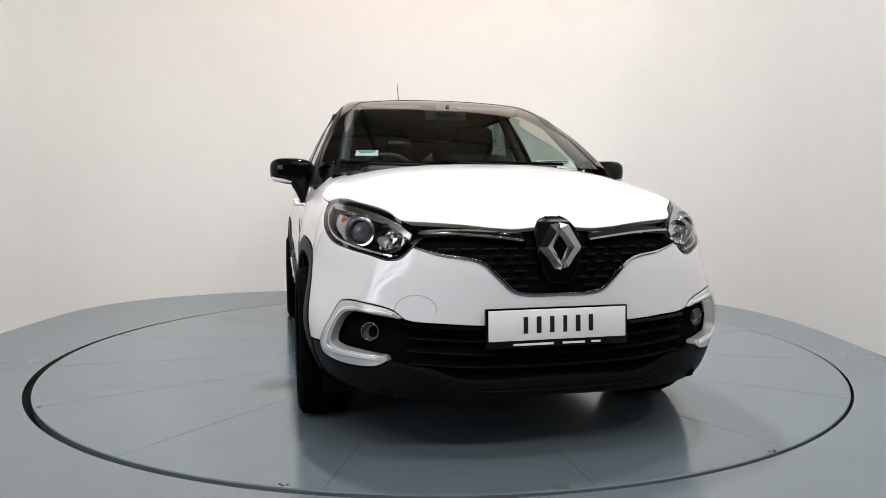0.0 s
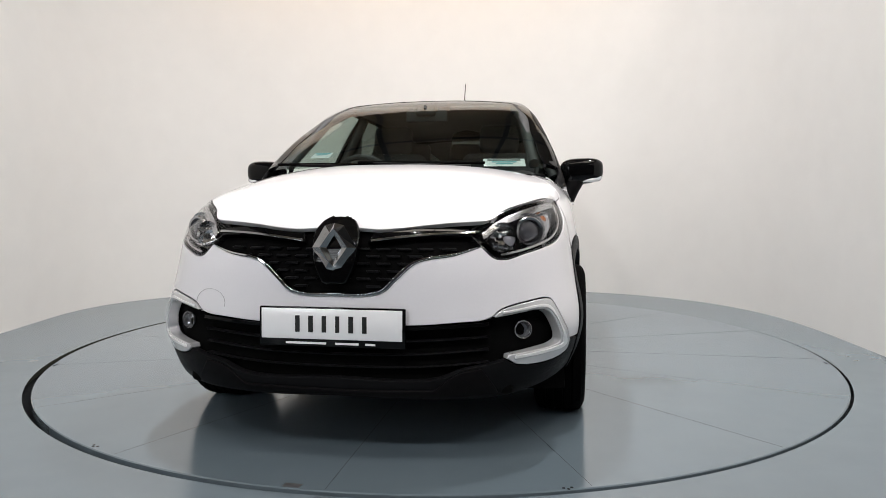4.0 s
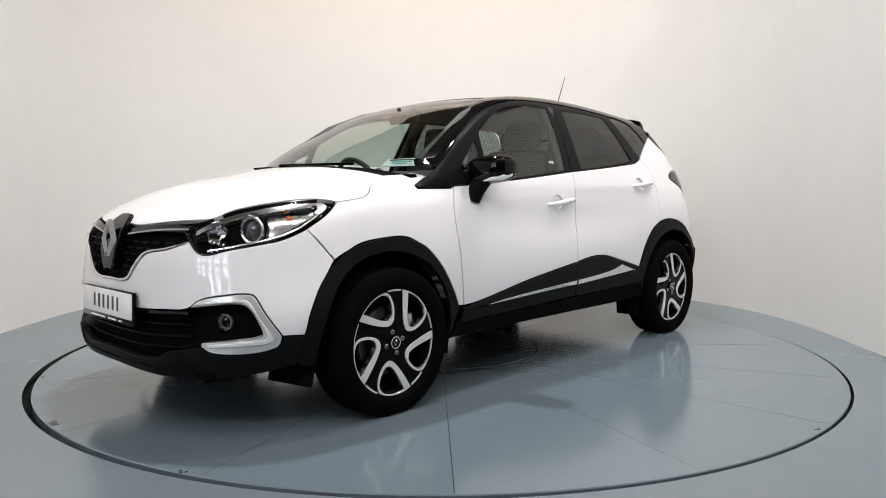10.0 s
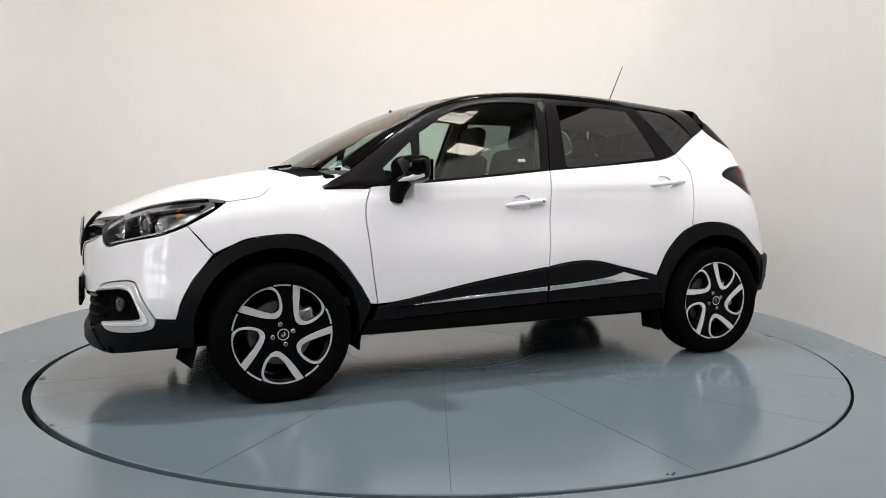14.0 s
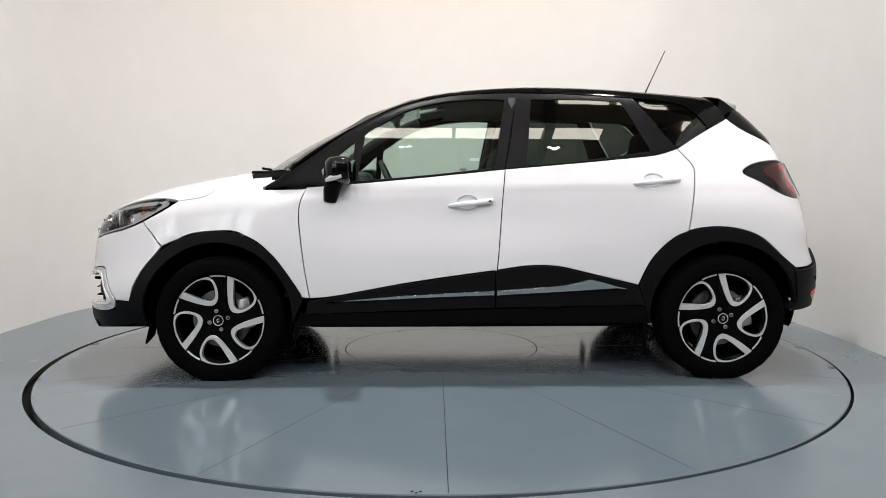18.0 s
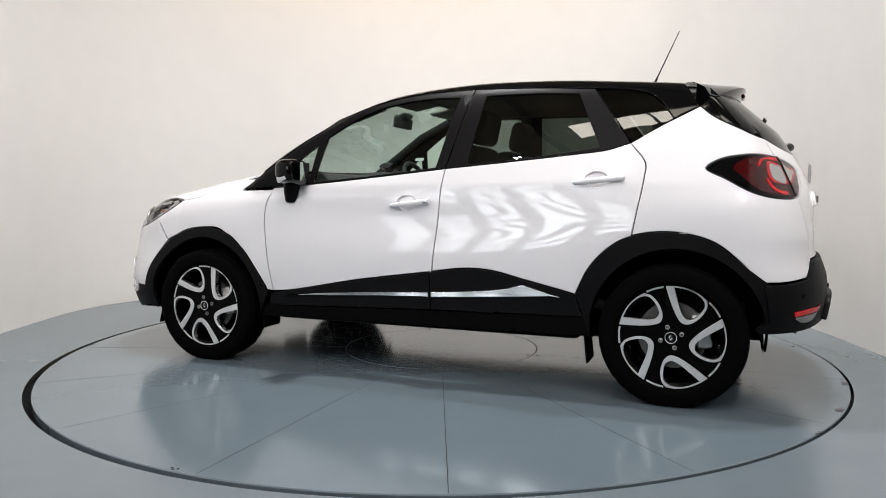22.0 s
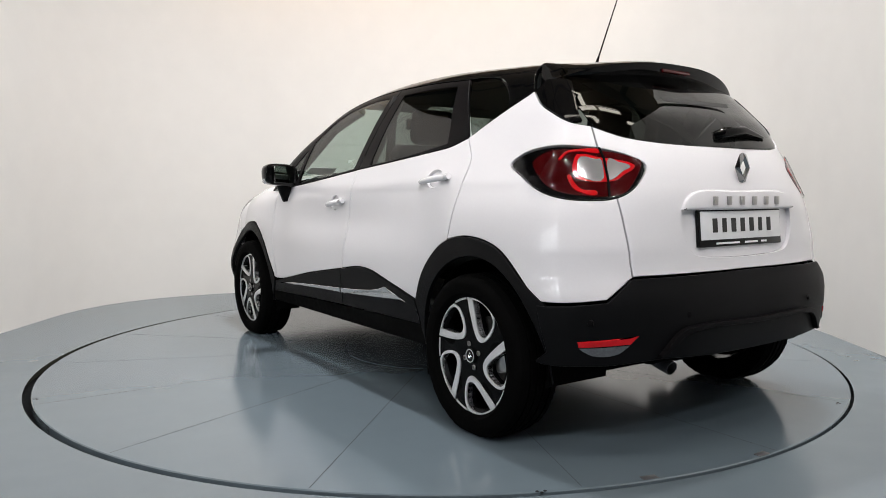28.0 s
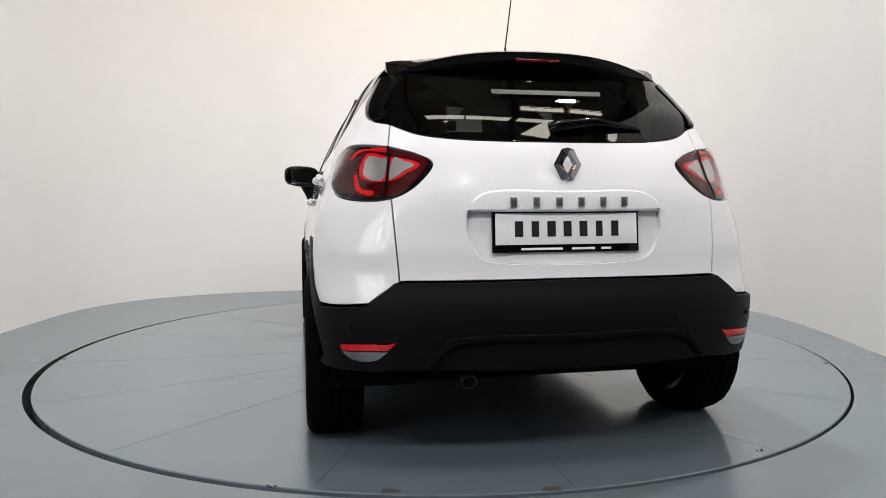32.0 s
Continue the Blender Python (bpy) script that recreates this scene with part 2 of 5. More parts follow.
def outline(x, y, z, front, rear, xcf, xcr, nf, nr):
    """Signed measure to a rounded plan outline at height z."""
    b = half_width(np.clip(x, xcr, xcf), z)
    fx = np.clip((x - xcf) / np.maximum(front - xcf, 0.05), 0, None)
    rx = np.clip((xcr - x) / np.maximum(xcr - rear, 0.05), 0, None)
    ay = np.abs(y) / b
    n = np.where(x > 0, nf, nr)
    return ((np.maximum(fx, rx) ** n + ay**n) ** (1 / n) - 1) * b


def skin_low(x, y, z):
    d1 = outline(x, y, z, curve(z, NOSE), curve(z, TAIL), XCF, XCR, N_FRONT + (N_HIGH - N_FRONT) * np.clip((z - 0.45) / 0.35, 0, 1), N_REAR + (N_LOW - N_REAR) * np.clip((1.0 - z) / 0.25, 0, 1))
    top = curve(x, BONNET) - CROWN * (np.abs(y) / 0.8) ** 2.6
    top = np.where(x < 0.9, np.maximum(top, 1.02), top)
    return smax(d1, (z - top) * 0.9, 0.10)


def skin_high(x, y, z):
    side = np.abs(y) - half_width(np.clip(x, -1.7, 1.0), z)
    bow = SCREEN_BOW * (np.abs(y) / 0.7) ** 2.4
    screen = (x - curve(z, SCREEN) + bow) * 0.45
    back = (curve(z, BACKLIGHT) + BACK_BOW * (np.abs(y) / 0.6) ** 2.6 - x) * 0.9
    roof = z - curve(x, ROOF) + ROOF_CROWN * (np.abs(y) / 0.55) ** 2.2
    return smax(smax(smax(smax(side, roof, 0.07), screen, 0.035), back, 0.05), (0.98 - z) * 0.7, 0.03)


def skin(x, y, z):
    a, b = skin_low(x, y, z), skin_high(x, y, z)
    return -smax(-a, -b, 0.02)


def settle(point, far, near, fn):
    """Bisects along a line from outside (far) to inside (near) for the skin."""
    lo, hi = np.array(far, float), np.array(near, float)
    lo, hi = lo + 0 * point(lo)[0], hi + 0 * point(hi)[0]
    for _ in range(28):
        mid = (lo + hi) / 2
        out = fn(*point(mid)) > 0
        lo, hi = np.where(out, mid, lo), np.where(out, hi, mid)
    return point((lo + hi) / 2)



def on_side(u, v, fn=skin):
    return settle(lambda s: (u + 0 * s, s, v + 0 * s), np.full_like(u, 1.2), np.zeros_like(u), fn)


def on_nose(u, v, fn=skin_low):
    a = np.radians(u)
    return settle(lambda s: (XCF + s * np.cos(a), s * np.sin(a), v + 0 * s), np.full_like(u, 1.5), np.zeros_like(u), fn)


def on_tail(u, v, fn=skin):
    a = np.radians(u)
    return settle(lambda s: (XCR - s * np.cos(a), s * np.sin(a), v + 0 * s), np.full_like(u, 1.5), np.zeros_like(u), fn)


def on_front(u, v, fn=skin):
    return settle(lambda s: (s, u + 0 * s, v + 0 * s), np.full_like(u, 2.6), np.full_like(u, -0.3), fn)


def on_back(u, v, fn=skin):
    return settle(lambda s: (s, u + 0 * s, v + 0 * s), np.full_like(u, -2.6), np.full_like(u, -0.3), fn)


def on_hood(u, v, fn=skin_low):
    a = np.radians(u)
    return settle(lambda s: (1.3 + s * np.cos(a), v + 0 * s, 0.5 + s * np.sin(a)), np.full_like(u, 1.6), np.zeros_like(u), fn)


def on_girth(u, v, fn=skin_low):
    a = np.radians(u)
    return settle(lambda s: (v + 0 * s, 0.3 + s * np.cos(a), 0.6 + s * np.sin(a)), np.full_like(u, 1.2), np.zeros_like(u), fn)


def on_roof(u, v, fn=skin_high):
    a = np.radians(u)
    return settle(lambda s: (v + 0 * s, s * np.cos(a), 1.02 + s * np.sin(a)), np.full_like(u, 1.2), np.zeros_like(u), fn)


INVERSE = {
    on_side: lambda x, y, z: (x, z),
    on_nose: lambda x, y, z: (math.degrees(math.atan2(y, x - XCF)), z),
    on_tail: lambda x, y, z: (math.degrees(math.atan2(y, XCR - x)), z),
    on_front: lambda x, y, z: (y, z),
    on_back: lambda x, y, z: (y, z),
    on_hood: lambda x, y, z: (math.degrees(math.atan2(z - 0.5, x - 1.3)), y),
    on_girth: lambda x, y, z: (math.degrees(math.atan2(z - 0.6, y - 0.3)), x),
    on_roof: lambda x, y, z: (math.degrees(math.atan2(z - 1.02, y)), x),
}
NATURAL = {on_nose: skin_low, on_hood: skin_low, on_girth: skin_low, on_roof: skin_high}
RATIO = {on_nose: 90.0, on_tail: 95.0, on_hood: 76.0, on_girth: 115.0, on_roof: 104.0}


def one(place, u, v):
    x, y, z = place(np.array([float(u)]), np.array([float(v)]))
    return float(x[0]), float(y[0]), float(z[0])


class Spot:
    """A place on the body, given in the coordinates of one of the projections."""

    def __init__(self, place, u, v):
        self.place, self.u, self.v, self.p = place, u, v, None

    def __iter__(self):
        if self.p is None:
            self.p = one(self.place, self.u, self.v)
        return iter(self.p)

    def mirrored(self):
        if self.place in (on_nose, on_tail, on_back):
            return Spot(self.place, -self.u, self.v)
        x, y, z = self
        return x, -y, z


def S(x, z):
    return Spot(on_side, x, z)


def N(deg, z):
    return Spot(on_nose, deg, z)


def T(deg, z):
    return Spot(on_tail, deg, z)


def B(y, z):
    return Spot(on_back, y, z)


def flipped(p):
    return p.mirrored() if isinstance(p, Spot) else (p[0], -p[1], p[2])


def line_on(place, points, per=6):
    """Places on the body as a smooth line in the coordinates of place; corners are points written twice."""
    return rounded([(p.u, p.v) if isinstance(p, Spot) and p.place is place else INVERSE[place](*p) for p in points], per)


def full(points):
    """A half outline from the centre line out, closed by its mirror image."""
    return list(points) + [flipped(p) for p in reversed(points)]


def C(p):
    """A corner."""
    return [p, p]


def rounded(points, per=6, closed=True):
    """A smooth closed line through points; a point written twice stays a corner."""
    pts = [np.array(p, float) for p in points]
    n = len(pts)
    out = []
    for i in range(n if closed else n - 1):
        p0, p1, p2, p3 = (pts[(i + k) % n] if closed else pts[min(max(i + k, 0), n - 1)] for k in (-1, 0, 1, 2))
        if np.allclose(p1, p2):
            continue
        if np.allclose(p0, p1):
            p0 = 2 * p1 - p2
        if np.allclose(p2, p3):
            p3 = 2 * p2 - p1
        d0, d1, d2 = (max(np.linalg.norm(b - a), 1e-6) ** 0.5 for a, b in ((p0, p1), (p1, p2), (p2, p3)))
        m1 = (p1 - p0) / d0 - (p2 - p0) / (d0 + d1) + (p2 - p1) / d1
        m2 = (p2 - p1) / d1 - (p3 - p1) / (d1 + d2) + (p3 - p2) / d2
        m1, m2 = m1 * d1, m2 * d1
        for k in range(per):
            t = k / per
            out.append((2 * t**3 - 3 * t**2 + 1) * p1 + (t**3 - 2 * t**2 + t) * m1 + (3 * t**2 - 2 * t**3) * p2 + (t**3 - t**2) * m2)
    if not closed:
        out.append(pts[-1])
    return np.array(out)


def inside(poly, pts):
    x, y = pts[:, 0], pts[:, 1]
    hit = np.zeros(len(pts), bool)
    for a, b in zip(poly, np.roll(poly, -1, 0)):
        if a[1] == b[1]:
            continue
        cross = (a[1] > y) != (b[1] > y)
        hit ^= cross & (x < (b[0] - a[0]) * (y - a[1]) / (b[1] - a[1]) + a[0])
    return hit


def clear_of(poly, pts, gap):
    a, b = poly, np.roll(poly, -1, 0)
    d = b - a
    t = np.clip(((pts[:, None] - a) * d).sum(2) / np.maximum((d * d).sum(1), 1e-12), 0, 1)
    return np.hypot(*(pts[:, None] - a - t[..., None] * d).transpose(2, 0, 1)).min(1) > gap


def sheet(line, place, step=0.03, thick=0.012, lift=0.0, holes=(), fn=None, flip=1, edge=0.003, gap=0.0022):
    """A curved panel: the region inside a 2D line laid on the skin by place(), with rounded rims of some thickness.
    flip -1 mirrors it to the car's right side."""
    ratio = RATIO.get(place, 1.0)
    from mathutils.geometry import delaunay_2d_cdt
    sc = np.array((1.0 / ratio, 1.0))
    loops = [np.asarray(line) * sc] + [np.asarray(h) * sc for h in holes]
    loops = [split_long(p, step) for p in loops]
    lo, hi = loops[0].min(0), loops[0].max(0)
    gx, gy = np.arange(lo[0] + step / 2, hi[0], step), np.arange(lo[1] + step / 2, hi[1], step * 0.87)
    grid = np.array([(x + (step / 2 if j % 2 else 0), y) for j, y in enumerate(gy) for x in gx]).reshape(-1, 2)
    if len(grid):
        keep = inside(loops[0], grid) & clear_of(loops[0], grid, step * 0.45)
        for h in loops[1:]:
            keep &= ~inside(h, grid) & clear_of(h, grid, step * 0.45)
        grid = grid[keep]
    pts = np.concatenate(loops + ([grid] if len(grid) else []))
    edges, n = [], 0
    for p in loops:
        edges += [(n + i, n + (i + 1) % len(p)) for i in range(len(p))]
        n += len(p)
    v2, _, faces, *_ = delaunay_2d_cdt([Vector(p) for p in pts], edges, [], 0, 1e-6)
    uv = np.array([tuple(v) for v in v2])
    mids = np.array([uv[list(f)].mean(0) for f in faces])
    ok = inside(loops[0], mids)
    for h in loops[1:]:
        ok &= ~inside(h, mids)
    faces = [f for f, o in zip(faces, ok) if o]
    uv = uv / sc
    fn = fn or NATURAL.get(place, skin)
    P = np.stack(place(uv[:, 0], uv[:, 1], fn), 1)
    e = 2e-3
    N = np.stack([(fn(*(P + d).T) - fn(*(P - d).T)) for d in np.eye(3) * e], 1)
    N /= np.maximum(np.linalg.norm(N, axis=1), 1e-9)[:, None]
    P = P + N * lift
    return rimmed(P, N, faces, thick, flip, edge, gap)


def split_long(p, step):
    out = []
    for a, b in zip(p, np.roll(p, -1, 0)):
        k = max(1, int(np.ceil(np.linalg.norm(b - a) / step)))
        out += [a + (b - a) * i / k for i in range(k)]
    return np.array(out)


def rimmed(P, N, faces, thick, flip, edge, gap):
    P, N = P * (1, flip, 1), N * (1, flip, 1)
    # turn every triangle outwards
    tri = []
    for f in faces:
        a, b, c = (P[i] for i in f[:3])
        tri.append(tuple(f) if np.dot(np.cross(b - a, c - a), N[list(f)].mean(0)) > 0 else tuple(f)[::-1])
    count = {}
    for f in tri:
        for a, b in zip(f, f[1:] + f[:1]):
            count[(a, b)] = 1
    rim = [(a, b) for a, b in count if (b, a) not in count]
    used = sorted({i for f in tri for i in f})
    remap = {o: k for k, o in enumerate(used)}
    P, N = P[used], N[used]
    tri = [tuple(remap[i] for i in f) for f in tri]
    rim = [(remap[a], remap[b]) for a, b in rim]
    P, N = list(P), list(N)
    # outward direction in the sheet at each rim vertex
    away = {}
    for a, b in rim:
        d = P[b] - P[a]
        o = np.cross(d, N[a])
        o = o / max(np.linalg.norm(o), 1e-9)
        away[a] = away.get(a, 0) + o
        away[b] = away.get(b, 0) + o
    low, deep = {}, {}
    for i, o in away.items():
        o = o / max(np.linalg.norm(o), 1e-9)
        q = P[i].copy()
        q = q - o * gap
        P[i] = q - o * edge
        low[i] = len(P)
        P.append(q - N[i] * edge)
        N.append(o)
        deep[i] = len(P)
        P.append(q - N[i] * max(thick, edge * 1.5))
        N.append(o)
    quads = []
    for a, b in rim:
        quads += [(b, a, low[a], low[b]), (low[b], low[a], deep[a], deep[b])]
    me = bpy.data.meshes.new("panel")
    me.from_pydata([tuple(p) for p in P], [], tri + quads)
    me.polygons.foreach_set("use_smooth", [True] * len(me.polygons))
    me.normals_split_custom_set_from_vertices([tuple(n) for n in N])
    return me


# ---- the car ----
CAR_X, CAR_Y = -0.148, -0.036  # where the car stands on the turntable
car = tagged(new("car"), "pearl white crossover car with gloss black roof, parked on a turntable", "car")


def both(name, mat, place, points, label="", parent=None, holes=(), per=6, **kw):
    """The same panel on the left and on the right side of the car."""
    ln = line_on(place, points, per)
    hl = [line_on(place, h, per) for h in holes]
    made = []
    for f in (1, -1):
        made.append(part(name, sheet(ln, place, flip=f, holes=hl, **kw), mat, parent or car, label))
    return made


def whole(name, mat, place, points, label="", parent=None, holes=(), per=6, **kw):
    """A panel across the car's full width."""
    return part(name, sheet(line_on(place, full(points), per), place, holes=[line_on(place, h, per) for h in holes], **kw), mat, parent or car, label)


def arc(cx, cz, r, a0, a1, n=14):
    return [S(cx + r * math.cos(radians(a0 + (a1 - a0) * i / n)), cz + r * math.sin(radians(a0 + (a1 - a0) * i / n))) for i in range(n + 1)]


WHEEL_X, WHEEL_Z, TYRE_R = 1.303, 0.326, 0.326
ARCH_F = [S(*p) for p in ((1.758, 0.403), (1.736, 0.458), (1.687, 0.562), (1.624, 0.641), (1.512, 0.722), (1.389, 0.762), (1.264, 0.772), (1.134, 0.737), (1.025, 0.656), (0.937, 0.543), (0.876, 0.446))]
ARCH_R = [S(*p) for p in ((-0.858, 0.486), (-0.912, 0.600), (-0.965, 0.668), (-1.046, 0.735), (-1.127, 0.770), (-1.240, 0.786), (-1.370, 0.774), (-1.478, 0.735), (-1.575, 0.655), (-1.650, 0.585))]
SILL = [S(*p) for p in ((0.838, 0.410), (0.728, 0.429), (0.312, 0.503), (-0.120, 0.564))]
SILL_R = [S(*p) for p in ((-0.120, 0.564), (-0.297, 0.588), (-0.439, 0.584), (-0.608, 0.546), (-0.858, 0.486))]
DOOR_LEAD = [S(*p) for p in ((0.829, 0.422), (0.851, 0.559), (0.870, 0.721), (0.882, 0.838), (0.876, 0.911), (0.845, 0.992))]
DOOR_MID = [S(*p) for p in ((-0.120, 0.438), (-0.147, 0.742), (-0.165, 0.971), (-0.177, 1.084))]
DOOR_TRAIL = [S(*p) for p in ((-1.110, 0.763), (-1.133, 0.888), (-1.156, 1.030), (-1.157, 1.094), (-1.084, 1.191))]
BELT_F = [S(*p) for p in ((0.845, 0.992), (0.553, 1.014), (0.201, 1.046), (-0.177, 1.084))]
BELT_R = [S(*p) for p in ((-0.177, 1.084), (-0.552, 1.116), (-0.838, 1.143), (-0.981, 1.160), (-1.084, 1.191))]
HEADLIGHT = [N(*p) for p in ((41.0, 0.815), (48.2, 0.857), (56.2, 0.893), (68.7, 0.923), (80.0, 0.937), (86.0, 0.941), (88.6, 0.928), (83.4, 0.872), (75.3, 0.810), (69.0, 0.777), (61.5, 0.757), (54.8, 0.740), (48.9, 0.722), (45.5, 0.732), (43.0, 0.770))]
GRILLE_TOP = [N(*p) for p in ((0, 0.866), (7.0, 0.863), (9.2, 0.838), (12.0, 0.821), (20.6, 0.828), (32.0, 0.840), (41.0, 0.815))]
GRILLE_LOW = [N(*p) for p in ((0, 0.598), (10.2, 0.599), (15.3, 0.615), (18.8, 0.654), (23.8, 0.708), (27.2, 0.725), (35.0, 0.740), (43.0, 0.770))]
HOOD_SIDE = [(1.516, 0.758, 0.924), (1.368, 0.768, 0.951), (1.315, 0.738, 0.990), (1.235, 0.690, 1.025), (1.150, 0.640, 1.050)]
DRL_OUT = [N(*p) for p in ((43.4, 0.518), (46.5, 0.549), (54.4, 0.573), (59.9, 0.577), (61.6, 0.566), (64.0, 0.503), (68.0, 0.413), (67.6, 0.385), (65.6, 0.362), (50.4, 0.349), (47.1, 0.374))]
DRL_IN = [N(*p) for p in ((47.5, 0.391), (55.5, 0.401), (61.6, 0.410), (63.1, 0.424), (61.2, 0.494), (59.6, 0.526), (56.9, 0.538), (51.0, 0.531), (44.5, 0.518))]



def dense(points, per=5):
    """More places along a joint line, so that the panels on both sides follow the same curve."""
    if isinstance(points[0], Spot):
        return [Spot(points[0].place, *p) for p in rounded([(p.u, p.v) for p in points], per, closed=False)]
    return [tuple(p) for p in rounded(points, per, closed=False)]


DOOR_LEAD, DOOR_MID, DOOR_TRAIL, HOOD_SIDE = (dense(p) for p in (DOOR_LEAD, DOOR_MID, DOOR_TRAIL, HOOD_SIDE))

# white panels
nose_edge = [N(76.5, 0.818), S(1.585, 0.690)]
both("front_fender", WHITE_PAINT, on_girth,
     C(DOOR_LEAD[0]) + DOOR_LEAD[1:-1] + C(DOOR_LEAD[-1]) + C(S(1.068, 0.981)) + [S(1.070, 0.996)] + C((0.938, 0.742, 1.080)) + C((0.968, 0.655, 1.096)) + [(1.09, 0.648, 1.062)] + C(HOOD_SIDE[-1])
     + HOOD_SIDE[-2:0:-1] + C(HOOD_SIDE[0]) + [N(83.4, 0.872)] + C(nose_edge[0]) + C(nose_edge[1]) + ARCH_F[4:] + [S(0.86, 0.425)], step=0.03, thick=0.02)


def bowl(cx, cz):
    return [S(cx + 0.052 * math.cos(a * math.pi / 6), cz + 0.036 * math.sin(a * math.pi / 6)) for a in range(12)]


BOWL_F, BOWL_R = bowl(0.020, 0.910), bowl(-0.940, 1.022)
front_door, front_door_r = both("front_door", WHITE_PAINT, on_side, C(DOOR_LEAD[0]) + DOOR_LEAD[1:-1] + C(DOOR_LEAD[-1]) + BELT_F[1:-1] + C(DOOR_MID[-1]) + DOOR_MID[-2:0:-1] + C(SILL[-1]) + SILL[-2:0:-1], holes=[BOWL_F], step=0.022, thick=0.02)
rear_door, rear_door_r = both("rear_door", WHITE_PAINT, on_side, C(DOOR_MID[-1]) + BELT_R[1:-1] + C(DOOR_TRAIL[-1]) + DOOR_TRAIL[-2:0:-1] + C(DOOR_TRAIL[0]) + ARCH_R[3:0:-1] + C(SILL_R[-1]) + SILL_R[-2:0:-1] + C(SILL_R[0]) + DOOR_MID[1:-1], holes=[BOWL_R], step=0.022, thick=0.02)
TAIL_SEAM = [B(*p) for p in ((0.577, 0.662), (0.587, 0.793), (0.596, 0.936), (0.600, 1.043), (0.594, 1.120), (0.580, 1.203))]
TAIL_SEAM = dense(TAIL_SEAM)
TAIL_LAMP = [T(*p) for p in ((90.2, 1.068), (86.8, 1.103), (77.3, 1.128), (67.8, 1.124), (61.2, 1.110), (54.2, 1.086), (49.9, 1.058), (51.1, 1.007), (54.5, 0.958), (58.9, 0.935), (65.1, 0.931), (71.8, 0.941), (77.7, 0.968), (84.5, 1.022))]
D_EDGE = [S(-1.381, 1.359), S(-1.452, 1.300), (-1.533, 0.628, 1.254), (-1.600, 0.605, 1.218)]
both("rear_quarter_panel", WHITE_PAINT, on_tail,
     C(DOOR_TRAIL[0]) + DOOR_TRAIL[1:-1] + C(DOOR_TRAIL[-1]) + [S(-1.175, 1.246), S(-1.265, 1.297)] + C(D_EDGE[0]) + D_EDGE[1:] + C(TAIL_SEAM[-1]) + TAIL_SEAM[-2:0:-1] + C(TAIL_SEAM[0])
     + C(T(58.3, 0.586)) + [T(67.5, 0.573)] + C(S(-1.650, 0.572)) + ARCH_R[-2:3:-1], step=0.035, thick=0.02, holes=[TAIL_LAMP])
GLASS_LOW = [B(*p) for p in ((0, 1.136), (0.191, 1.137), (0.382, 1.146), (0.493, 1.164), (0.560, 1.192))]
niche3 = [B(*p) for p in ((-0.345, 0.893), (-0.345, 0.893), (0.345, 0.893), (0.345, 0.893), (0.350, 0.830), (0.310, 0.748), (0.270, 0.728), (-0.270, 0.728), (-0.310, 0.748), (-0.350, 0.830))]
tailgate = whole("tailgate", WHITE_PAINT, on_back, [B(0, 0.664)] + C(TAIL_SEAM[0]) + TAIL_SEAM[1:-1] + C(TAIL_SEAM[-1]) + GLASS_LOW[::-1], "white tailgate with plate recess", holes=[niche3, TAIL_LAMP, [flipped(p) for p in TAIL_LAMP]], step=0.035, thick=0.02)
part("plate_recess", sheet(line_on(on_back, niche3), on_back, lift=-0.016, thick=0.002, edge=0.001, gap=-0.002, step=0.05), WHITE_PAINT, tailgate)
front_bumper = whole("front_bumper", WHITE_PAINT, on_nose,
      GRILLE_LOW[:-1] + C(GRILLE_LOW[-1]) + HEADLIGHT[:7:-1] + C(nose_edge[0]) + C(nose_edge[1]) + ARCH_F[3:0:-1] + C(N(74.0, 0.409)) + C(DRL_OUT[6]) + DRL_OUT[5::-1] + [N(34.5, 0.504), N(22.0, 0.494), N(0, 0.492)], "white upper front bumper", step=0.03, thick=0.02)
eye_ring = [(-41 + math.cos(k * math.pi / 12) * 5.2, 0.556 + math.sin(k * math.pi / 12) * 0.050) for k in range(-1, 14)]
eye_ring += [(-41 + 0.965 * math.cos(k * math.pi / 12) * 5.2, 0.556 + 0.965 * math.sin(k * math.pi / 12) * 0.050) for k in range(13, -2, -1)]
part("towing_eye_joint", sheet(np.array(eye_ring), on_nose, lift=0.0012, step=0.05, thick=0.002, edge=0.0003, gap=0), SEAM_GREY, front_bumper, "thin joint of the round towing eye cover")
bonnet = whole("bonnet", WHITE_PAINT, on_hood, [N(0, 0.838), N(8.0, 0.832), N(14.0, 0.828), N(20.6, 0.832), N(32.0, 0.845)] + C(N(41.0, 0.852)) + HEADLIGHT[1:5] + C(HOOD_SIDE[0]) + HOOD_SIDE[1:-1] + C(HOOD_SIDE[-1]) + [(1.215, 0.42, 1.075), (1.25, 0.2, 1.09), (1.26, 0.0, 1.095)], "smooth white bonnet", step=0.035, thick=0.02)

# black lower cladding
low = dict(step=0.04, thick=0.02)
both("wheel_arch_trim", CLADDING, on_side, C(ARCH_F[0]) + ARCH_F[1:-1] + C(S(0.862, 0.415)) + C(S(0.93, 0.27)) + arc(1.303, 0.33, 0.378, 190, -8) + C(S(1.74, 0.28)), lift=0.004, **low)
both("wheel_arch_trim", CLADDING, on_side, C(ARCH_R[0]) + ARCH_R[1:-1] + C(S(-1.690, 0.565)) + C(S(-1.69, 0.36)) + arc(-1.303, 0.33, 0.378, -6, 190)[::-1] + C(S(-0.925, 0.29)), lift=0.007, **low)
both("door_cladding", CLADDING, on_side, C(SILL[0]) + SILL[1:-1] + C(SILL[-1]) + C(S(-0.125, 0.37)) + C(S(0.86, 0.34)), lift=0.010, **low)
